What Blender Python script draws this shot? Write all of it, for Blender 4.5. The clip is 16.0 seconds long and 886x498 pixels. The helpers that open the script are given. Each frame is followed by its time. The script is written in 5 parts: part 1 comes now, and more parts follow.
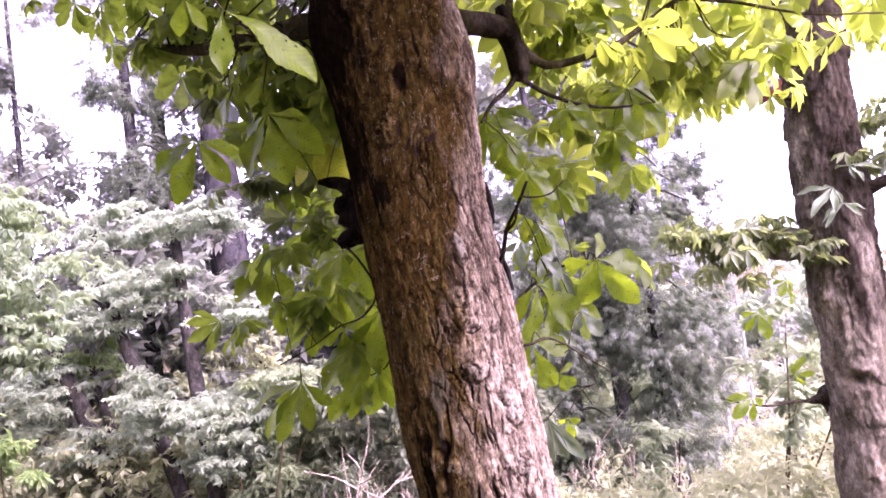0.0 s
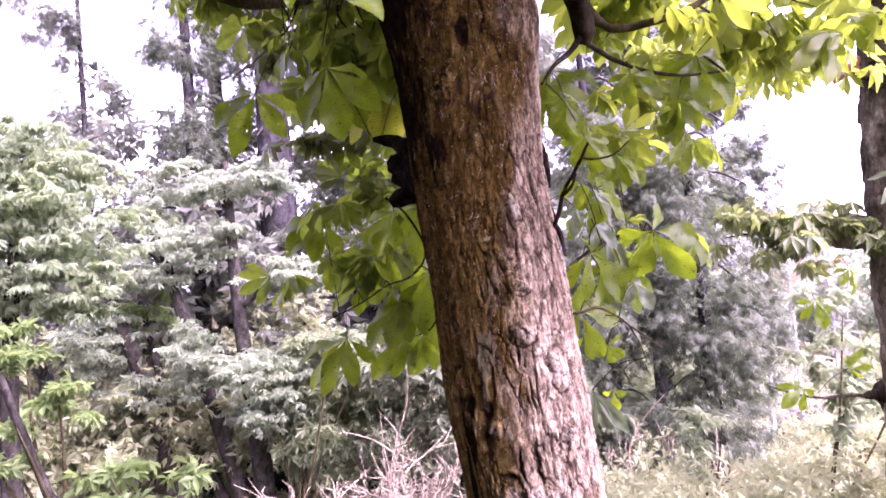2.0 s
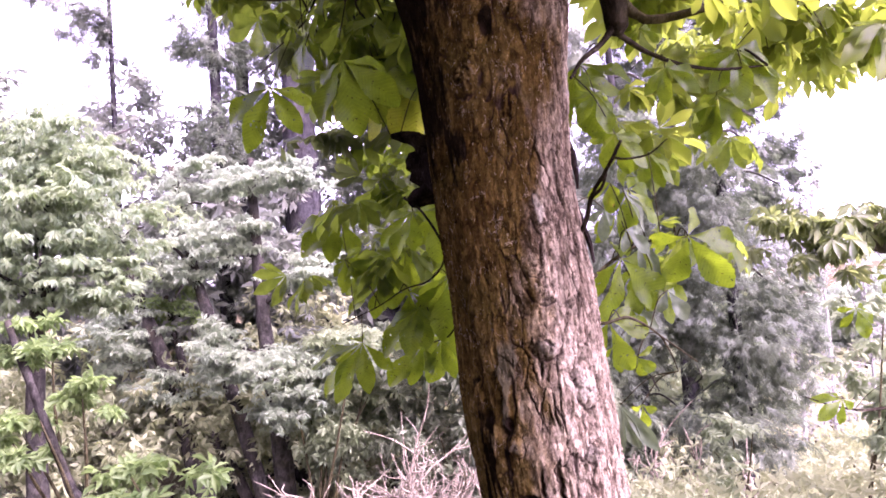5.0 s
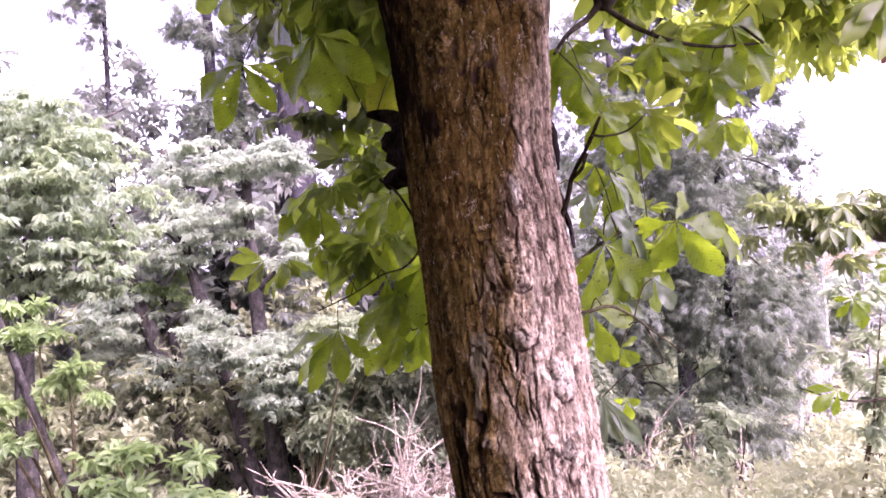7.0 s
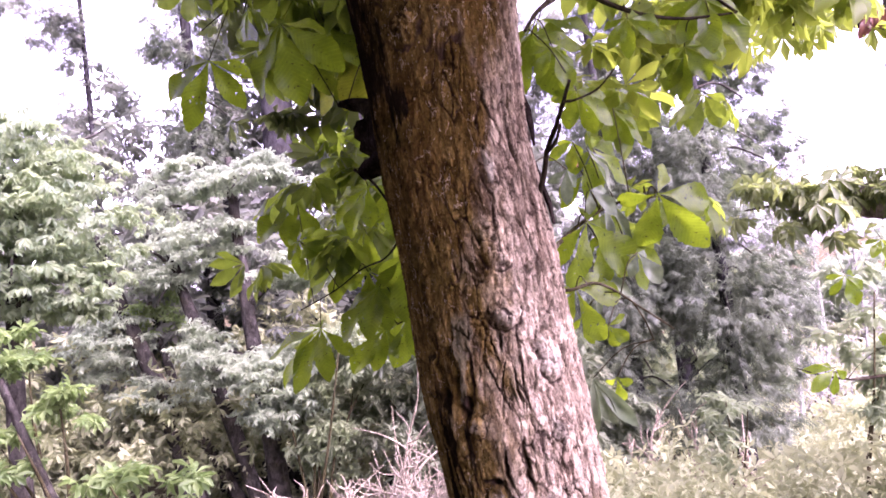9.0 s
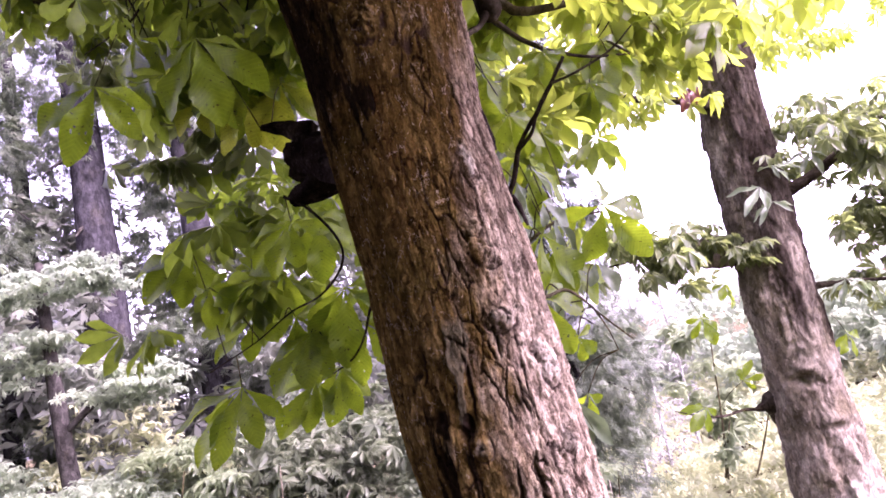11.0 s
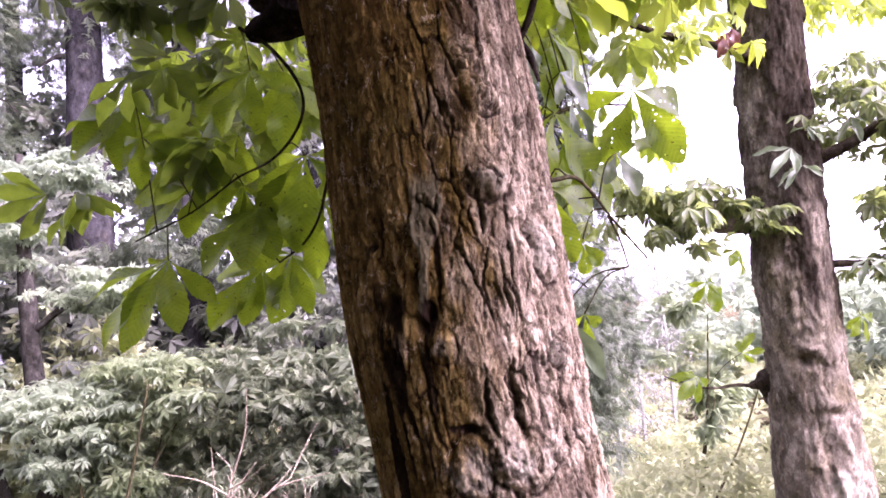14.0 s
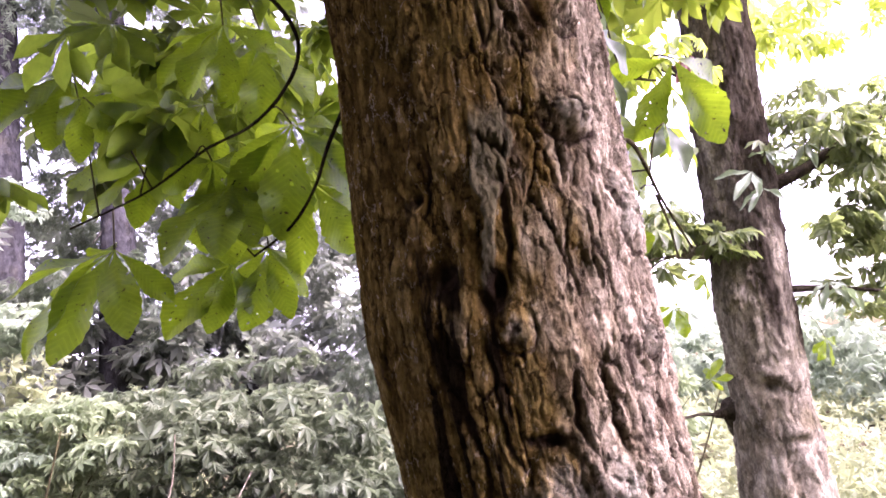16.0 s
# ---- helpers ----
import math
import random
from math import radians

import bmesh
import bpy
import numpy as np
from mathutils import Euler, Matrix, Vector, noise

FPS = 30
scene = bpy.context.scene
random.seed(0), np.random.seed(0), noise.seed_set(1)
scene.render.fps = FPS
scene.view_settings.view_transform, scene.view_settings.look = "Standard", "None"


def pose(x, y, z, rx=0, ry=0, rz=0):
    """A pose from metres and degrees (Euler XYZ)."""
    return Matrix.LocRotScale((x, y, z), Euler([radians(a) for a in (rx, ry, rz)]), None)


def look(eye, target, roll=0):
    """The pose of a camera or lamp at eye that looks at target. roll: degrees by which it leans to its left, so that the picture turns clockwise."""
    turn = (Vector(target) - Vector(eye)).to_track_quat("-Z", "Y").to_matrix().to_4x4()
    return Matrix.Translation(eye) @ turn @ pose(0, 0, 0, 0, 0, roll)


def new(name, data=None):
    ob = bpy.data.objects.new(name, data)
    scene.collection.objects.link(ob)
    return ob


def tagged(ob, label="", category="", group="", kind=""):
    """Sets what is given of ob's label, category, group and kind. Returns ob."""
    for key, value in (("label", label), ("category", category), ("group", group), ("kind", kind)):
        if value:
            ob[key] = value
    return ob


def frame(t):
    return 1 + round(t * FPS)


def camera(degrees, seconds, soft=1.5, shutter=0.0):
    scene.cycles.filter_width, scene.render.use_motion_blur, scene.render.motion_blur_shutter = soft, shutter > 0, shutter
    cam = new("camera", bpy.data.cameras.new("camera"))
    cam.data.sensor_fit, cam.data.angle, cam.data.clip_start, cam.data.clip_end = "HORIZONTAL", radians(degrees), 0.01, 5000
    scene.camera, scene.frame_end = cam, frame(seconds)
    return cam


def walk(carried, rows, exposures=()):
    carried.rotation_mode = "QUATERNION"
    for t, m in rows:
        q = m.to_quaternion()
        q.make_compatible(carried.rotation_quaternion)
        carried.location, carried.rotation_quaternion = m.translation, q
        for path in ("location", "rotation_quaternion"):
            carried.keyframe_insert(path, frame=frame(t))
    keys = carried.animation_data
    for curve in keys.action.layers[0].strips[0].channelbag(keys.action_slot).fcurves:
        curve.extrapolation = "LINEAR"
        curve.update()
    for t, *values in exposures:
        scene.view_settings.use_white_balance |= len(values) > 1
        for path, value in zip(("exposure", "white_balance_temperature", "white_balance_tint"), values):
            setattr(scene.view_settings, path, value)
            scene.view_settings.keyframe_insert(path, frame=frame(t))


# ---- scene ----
cam = camera(69.1, 16.0, soft=1.7)
PATH = [
    (0, (0.162, 0.097, 1.656), (0.036, 2.085, 1.836), -8.2),
    (0.5, (0.165, 0.086, 1.664), (0.042, 2.07, 1.884), -8.4),
    (1, (0.177, 0.086, 1.664), (0.078, 2.072, 1.88), -8.7),
    (1.5, (0.171, 0.11, 1.612), (0.046, 2.104, 1.699), -6.3),
    (2, (0.132, 0.121, 1.619), (-0.14, 2.099, 1.735), -4.9),
    (2.5, (0.106, 0.128, 1.63), (-0.216, 2.095, 1.789), -2.5),
    (3, (0.124, 0.137, 1.673), (-0.205, 2.096, 1.902), -4.3),
    (3.5, (0.148, 0.158, 1.672), (-0.133, 2.126, 1.887), -4.6),
    (4, (0.164, 0.188, 1.666), (-0.09, 2.162, 1.859), -5.2),
    (4.5, (0.146, 0.207, 1.649), (-0.154, 2.18, 1.781), -4.6),
    (4.7, (0.132, 0.22, 1.644), (-0.213, 2.187, 1.763), -4.0),
    (6.8, (0.181, 0.341, 1.647), (-0.175, 2.307, 1.748), -4.2),
    (7, (0.189, 0.35, 1.636), (-0.162, 2.317, 1.709), -3.7),
    (7.5, (0.201, 0.352, 1.626), (-0.146, 2.321, 1.68), -3.5),
    (8, (0.225, 0.354, 1.627), (-0.078, 2.33, 1.673), -4.3),
    (8.5, (0.229, 0.349, 1.615), (-0.129, 2.315, 1.681), -4.2),
    (9, (0.217, 0.41, 1.564), (-0.113, 2.381, 1.664), -6.8),
    (9.5, (0.076, 0.483, 1.39), (0.07, 2.469, 1.63), -10.8),
    (10, (-0.135, 0.546, 1.413), (0.076, 2.512, 1.715), -13.5),
    (12.3, (-0.195, 0.586, 1.308), (0.02, 2.543, 1.659), -11.3),
    (12.5, (-0.188, 0.616, 1.287), (-0.061, 2.586, 1.611), -10.3),
    (13, (-0.129, 0.635, 1.242), (0.001, 2.608, 1.546), -9.0),
    (13.5, (-0.094, 0.808, 1.229), (0.135, 2.783, 1.452), -8.1),
    (14, (-0.123, 0.941, 1.247), (0.105, 2.917, 1.453), -5.6),
    (14.5, (-0.144, 0.993, 1.227), (0.117, 2.961, 1.465), -5.4),
    (15, (-0.173, 1.069, 1.2), (0.205, 3.0, 1.557), -6.6),
    (15.5, (-0.209, 1.157, 1.181), (0.25, 3.071, 1.538), -7.8),
    (16, (-0.273, 1.242, 1.18), (0.174, 3.166, 1.494), -6.4),
]
walk(cam, [(t, look(eye, target, roll)) for t, eye, target, roll in PATH], exposures=[(0.0, 3.78, 5870, 74), (6.0, 3.74, 5870, 74), (9.0, 3.70, 5880, 72), (10.0, 3.74, 5890, 72), (12.0, 3.65, 5860, 68), (14.5, 3.61, 5900, 62), (15.5, 3.62, 5910, 60), (16.0, 3.81, 5920, 56)])

# ---- world, sun, exposure ----
SUN_FROM = Vector((5.5, -3.6, 6.5))
world = bpy.data.worlds.new("overcast_sky")
scene.world = world
world.use_nodes = True
wn, wl = world.node_tree.nodes, world.node_tree.links
wn.clear()
sky = wn.new("ShaderNodeTexSky")
sky.sky_type = "NISHITA"
sky.sun_disc = False
sky.sun_elevation = math.atan2(SUN_FROM.z, math.hypot(SUN_FROM.x, SUN_FROM.y))
sky.sun_rotation = math.atan2(SUN_FROM.x, SUN_FROM.y)
sky.air_density, sky.dust_density, sky.ozone_density = 0.7, 3.0, 0.0
back = wn.new("ShaderNodeBackground")
back.inputs["Strength"].default_value = 0.15
wout = wn.new("ShaderNodeOutputWorld")
cloud = wn.new("ShaderNodeHueSaturation")
cloud.inputs["Saturation"].default_value = 0.25
wl.new(sky.outputs[0], cloud.inputs["Color"])
wl.new(cloud.outputs[0], back.inputs["Color"])
wl.new(back.outputs[0], wout.inputs["Surface"])
sun_data = bpy.data.lights.new("sun", "SUN")
sun_data.energy, sun_data.angle, sun_data.color = 1.4, radians(75), (1.0, 0.96, 0.91)
sun = new("sun", sun_data)
sun.matrix_world = look(SUN_FROM, (0, 0, 0))

# ---- materials ----


def material(name):
    m = bpy.data.materials.new(name)
    m.use_nodes = True
    m.node_tree.nodes.clear()
    return m, m.node_tree.nodes, m.node_tree.links


def add(nodes, kind, **values):
    n = nodes.new(kind)
    for k, v in values.items():
        n.inputs[k.replace("_", " ")].default_value = v
    return n


def ramp(nodes, stops):
    r = nodes.new("ShaderNodeValToRGB")
    e = r.color_ramp.elements
    while len(e) < len(stops):
        e.new(0.5)
    for el, (p, c) in zip(e, stops):
        el.position, el.color = p, (*c, 1)
    return r


def mixed(nodes, links, fac, a, b, blend="MIX"):
    m = nodes.new("ShaderNodeMix")
    m.data_type, m.blend_type = "RGBA", blend
    for key, v in (("Factor_Float", fac), ("A_Color", a), ("B_Color", b)):
        s = [i for i in m.inputs if i.identifier == key][0]
        if isinstance(v, (int, float)):
            s.default_value = v
        elif isinstance(v, tuple):
            s.default_value = (*v, 1)
        else:
            links.new(v, s)
    return [o for o in m.outputs if o.identifier == "Result_Color"][0]


def stretched(nodes, links, sx, sy, sz):
    co = nodes.new("ShaderNodeTexCoord")
    mp = nodes.new("ShaderNodeMapping")
    mp.inputs["Scale"].default_value = (sx, sy, sz)
    links.new(co.outputs["Object"], mp.inputs["Vector"])
    return mp.outputs[0]


def bark(name, dark, mid, pale, lichen=(0.32, 0.31, 0.27), pale_at=0.62, moss=0.3, bump=0.5, fine=1.0, stain_shade=False):
    m, n, l = material(name)
    v = stretched(n, l, 1, 1, 0.5)
    big = add(n, "ShaderNodeTexNoise", Scale=9.0, Detail=6.0, Roughness=0.62, Distortion=0.4)
    l.new(v, big.inputs["Vector"])
    streak = stretched(n, l, 1, 1, 0.7)
    grain = add(n, "ShaderNodeTexNoise", Scale=95.0 * fine, Detail=8.0, Roughness=0.75, Distortion=0.6)
    l.new(streak, grain.inputs["Vector"])
    fleck = add(n, "ShaderNodeTexNoise", Scale=38.0 * fine, Detail=9.0, Roughness=0.75)
    plain = stretched(n, l, 1, 1, 1)
    l.new(plain, fleck.inputs["Vector"])
    c1 = ramp(n, [(0.30, dark), (0.50, mid), (pale_at + 0.1, pale)])
    l.new(big.outputs["Fac"], c1.inputs[0])
    c2 = ramp(n, [(0.30, (0.34, 0.32, 0.30)), (0.48, (0.82, 0.81, 0.80)), (0.70, (1.45, 1.42, 1.40))])
    l.new(grain.outputs["Fac"], c2.inputs[0])
    col = mixed(n, l, 0.85, c1.outputs[0], c2.outputs[0], "MULTIPLY")
    c3 = ramp(n, [(0.56, (0, 0, 0)), (0.70, (0.75, 0.75, 0.75))])
    l.new(fleck.outputs["Fac"], c3.inputs[0])
    col = mixed(n, l, c3.outputs[0], col, lichen)
    mossn = add(n, "ShaderNodeTexNoise", Scale=3.2, Detail=7.0, Roughness=0.65)
    l.new(plain, mossn.inputs["Vector"])
    c4 = ramp(n, [(0.52, (0, 0, 0)), (0.70, (moss, moss, moss))])
    l.new(mossn.outputs["Fac"], c4.inputs[0])
    col = mixed(n, l, c4.outputs[0], col, (0.085, 0.075, 0.022))
    if stain_shade:
        al = n.new("ShaderNodeAttribute")
        al.attribute_name = "film_shade"
        film = mixed(n, l, 1.0, c2.outputs[0], (0.070, 0.052, 0.016), "MULTIPLY")
        half = n.new("ShaderNodeMath")
        half.operation = "MULTIPLY"
        half.inputs[1].default_value = 0.92
        l.new(al.outputs["Fac"], half.inputs[0])
        col = mixed(n, l, half.outputs[0], col, film)
        at = n.new("ShaderNodeAttribute")
        at.attribute_name = "stain_shade"
        neg = n.new("ShaderNodeMath")
        neg.operation = "MULTIPLY"
        neg.inputs[1].default_value = -0.6
        l.new(at.outputs["Fac"], neg.inputs[0])
        cl = n.new("ShaderNodeClamp")
        l.new(neg.outputs[0], cl.inputs[0])
        col = mixed(n, l, cl.outputs[0], col, (0.42, 0.40, 0.31))
        wet_shade = ramp(n, [(0.15, (0, 0, 0)), (0.7, (0.86, 0.86, 0.86))])
        l.new(at.outputs["Fac"], wet_shade.inputs[0])
        col = mixed(n, l, wet_shade.outputs[0], col, (0.010, 0.007, 0.005))
    # thin flakes with crisp edges
    jag = add(n, "ShaderNodeTexNoise", Scale=55.0 * fine, Detail=4.0, Roughness=0.7)
    flat = stretched(n, l, 1, 1, 0.50)
    l.new(flat, jag.inputs["Vector"])
    off = n.new("ShaderNodeVectorMath")
    off.operation = "MULTIPLY_ADD"
    off.inputs[1].default_value = (0.03, 0.03, 0.03)
    l.new(jag.outputs["Color"], off.inputs[0])
    l.new(flat, off.inputs[2])
    cell = add(n, "ShaderNodeTexVoronoi", Scale=42.0 * fine)
    l.new(off.outputs[0], cell.inputs["Vector"])
    one = n.new("ShaderNodeSeparateColor")
    l.new(cell.outputs["Color"], one.inputs[0])
    c5 = ramp(n, [(0.0, (0.60, 0.59, 0.58)), (1.0, (1.42, 1.41, 1.40))])
    l.new(one.outputs[0], c5.inputs[0])
    col = mixed(n, l, 0.9, col, c5.outputs[0], "MULTIPLY")
    fb = n.new("ShaderNodeBump")
    fb.inputs["Strength"].default_value, fb.inputs["Distance"].default_value = bump, 0.008
    l.new(one.outputs[0], fb.inputs["Height"])
    b = n.new("ShaderNodeBump")
    b.inputs["Strength"].default_value, b.inputs["Distance"].default_value = bump, 0.010
    l.new(fb.outputs[0], b.inputs["Normal"])
    s = n.new("ShaderNodeMath")
    s.operation = "ADD"
    l.new(grain.outputs["Fac"], s.inputs[0])
    l.new(fleck.outputs["Fac"], s.inputs[1])
    l.new(s.outputs[0], b.inputs["Height"])
    p = add(n, "ShaderNodeBsdfPrincipled", Roughness=0.9)
    p.inputs["Specular IOR Level"].default_value = 0.0
    l.new(col, p.inputs["Base Color"])
    l.new(b.outputs[0], p.inputs["Normal"])
    o = n.new("ShaderNodeOutputMaterial")
    l.new(p.outputs[0], o.inputs[0])
    return m


def trunk_bark(name):
    """Flaking bark: pale plates, dark gaps and recesses, black damp streaks, and an olive film that also carries the
    shade of the left and upper trunk.
    """
    m, n, l = material(name)
    plain = stretched(n, l, 1, 1, 1)
    tall = stretched(n, l, 1, 1, 0.22)

    def attribute(key):
        a = n.new("ShaderNodeAttribute")
        a.attribute_name = key
        return a.outputs["Fac"]

    def noise(scale, vec, detail=6.0, rough=0.65):
        t = add(n, "ShaderNodeTexNoise", Scale=scale, Detail=detail, Roughness=rough)
        l.new(vec, t.inputs["Vector"])
        return t.outputs["Fac"]

    def band(src, stops):
        r = ramp(n, [(p, c if isinstance(c, tuple) else (c, c, c)) for p, c in stops])
        l.new(src, r.inputs[0])
        return r.outputs[0]

    broad, mottle, fine = noise(6.0, plain), noise(46.0, plain, 8.0, 0.7), noise(210.0, stretched(n, l, 1, 1, 0.55), 5.0, 0.7)
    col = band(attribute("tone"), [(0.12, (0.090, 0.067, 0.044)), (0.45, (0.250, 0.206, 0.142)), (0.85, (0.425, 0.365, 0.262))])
    # olive film colour, darkened to hold the trunk's shaded left and top
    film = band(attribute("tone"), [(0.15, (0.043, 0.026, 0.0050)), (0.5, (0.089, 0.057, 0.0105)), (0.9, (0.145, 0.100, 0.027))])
    col = mixed(n, l, attribute("film_shade"), col, film)
    rust = band(noise(9.0, tall), [(0.58, 0.0), (0.76, 0.4)])
    col = mixed(n, l, rust, col, (0.105, 0.055, 0.018))
    moss = band(broad, [(0.55, 0.0), (0.72, 0.45)])
    col = mixed(n, l, moss, col, (0.072, 0.058, 0.012))
    col = mixed(n, l, 0.85, col, band(mottle, [(0.32, (0.52, 0.51, 0.50)), (0.52, (1.0, 1.0, 1.0)), (0.72, (1.42, 1.40, 1.38))]), "MULTIPLY")
    col = mixed(n, l, 0.7, col, band(fine, [(0.30, (0.50, 0.49, 0.48)), (0.52, (1.0, 1.0, 1.0)), (0.72, (1.35, 1.34, 1.33))]), "MULTIPLY")
    jag = n.new("ShaderNodeVectorMath")
    jag.operation = "MULTIPLY_ADD"
    jag.inputs[1].default_value = (0.030, 0.030, 0.030)
    warp = add(n, "ShaderNodeTexNoise", Scale=60.0, Detail=4.0, Roughness=0.7)
    squat = stretched(n, l, 1, 1, 0.50)
    l.new(squat, warp.inputs["Vector"])
    l.new(warp.outputs["Color"], jag.inputs[0])
    l.new(squat, jag.inputs[2])
    cell = add(n, "ShaderNodeTexVoronoi", Scale=58.0)
    l.new(jag.outputs[0], cell.inputs["Vector"])
    flake = n.new("ShaderNodeSeparateColor")
    l.new(cell.outputs["Color"], flake.inputs[0])
    col = mixed(n, l, 0.8, col, band(flake.outputs[0], [(0.0, (0.70, 0.69, 0.68)), (0.6, (1.0, 1.0, 1.0)), (1.0, (1.32, 1.31, 1.30))]), "MULTIPLY")
    line = n.new("ShaderNodeTexVoronoi")
    line.feature = "DISTANCE_TO_EDGE"
    line.inputs["Scale"].default_value = 40.0
    l.new(jag.outputs[0], line.inputs["Vector"])
    crackle = band(line.outputs["Distance"], [(0.0, 0.0), (0.035, 0.55), (0.075, 1.0)])
    some = band(noise(14.0, plain, 4.0), [(0.46, 0.0), (0.62, 1.0)])
    col = mixed(n, l, some, col, mixed(n, l, 1.0, col, mixed(n, l, crackle, (0.22, 0.19, 0.16), (1.0, 1.0, 1.0)), "MULTIPLY"))
    rim = n.new("ShaderNodeTexVoronoi")
    rim.feature = "DISTANCE_TO_EDGE"
    rim.inputs["Scale"].default_value = 24.0
    l.new(jag.outputs[0], rim.inputs["Vector"])
    ridge = band(rim.outputs["Distance"], [(0.0, 0.75), (0.022, 0.0)])
    col = mixed(n, l, mixed(n, l, 1.0, ridge, band(noise(21.0, plain, 3.0), [(0.50, 0.0), (0.60, 1.0)]), "MULTIPLY"), col, (0.30, 0.25, 0.175))
    # pale flake specks, also painted in place of glints on damp bark
    fleck = band(noise(150.0, stretched(n, l, 1, 1, 0.45), 2.0, 0.5), [(0.675, 0.0), (0.70, 0.5)])
    col = mixed(n, l, fleck, col, (0.26, 0.22, 0.145))
    stain_shade = attribute("stain_shade")
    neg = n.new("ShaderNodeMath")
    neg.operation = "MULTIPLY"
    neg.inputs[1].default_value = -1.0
    l.new(stain_shade, neg.inputs[0])
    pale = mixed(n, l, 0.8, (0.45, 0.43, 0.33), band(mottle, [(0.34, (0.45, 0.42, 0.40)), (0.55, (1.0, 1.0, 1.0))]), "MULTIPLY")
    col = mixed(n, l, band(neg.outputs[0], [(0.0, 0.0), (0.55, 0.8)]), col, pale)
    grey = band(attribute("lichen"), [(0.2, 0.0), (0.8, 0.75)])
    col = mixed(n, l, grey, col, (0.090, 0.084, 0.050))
    col = mixed(n, l, band(stain_shade, [(0.15, 0.0), (0.7, 0.93)]), col, (0.006, 0.0042, 0.003))
    # dark inner bark in the gaps, with crevice shade painted in
    col = mixed(n, l, band(attribute("gap_shade"), [(0.25, 0.0), (0.85, 0.93)]), col, (0.030, 0.019, 0.013))
    fb = n.new("ShaderNodeBump")
    fb.inputs["Strength"].default_value, fb.inputs["Distance"].default_value = 0.8, 0.006
    heave = n.new("ShaderNodeMath")
    heave.operation = "ADD"
    l.new(flake.outputs[0], heave.inputs[0])
    l.new(crackle, heave.inputs[1])
    l.new(heave.outputs[0], fb.inputs["Height"])
    b = n.new("ShaderNodeBump")
    b.inputs["Strength"].default_value, b.inputs["Distance"].default_value = 0.9, 0.008
    l.new(fb.outputs[0], b.inputs["Normal"])
    add_up = n.new("ShaderNodeMath")
    add_up.operation = "ADD"
    l.new(mottle, add_up.inputs[0])
    l.new(fine, add_up.inputs[1])
    l.new(add_up.outputs[0], b.inputs["Height"])
    p = add(n, "ShaderNodeBsdfPrincipled", Roughness=0.82)
    p.inputs["Specular IOR Level"].default_value = 0.0
    l.new(col, p.inputs["Base Color"])
    l.new(b.outputs[0], p.inputs["Normal"])
    o = n.new("ShaderNodeOutputMaterial")
    l.new(p.outputs[0], o.inputs[0])
    return m


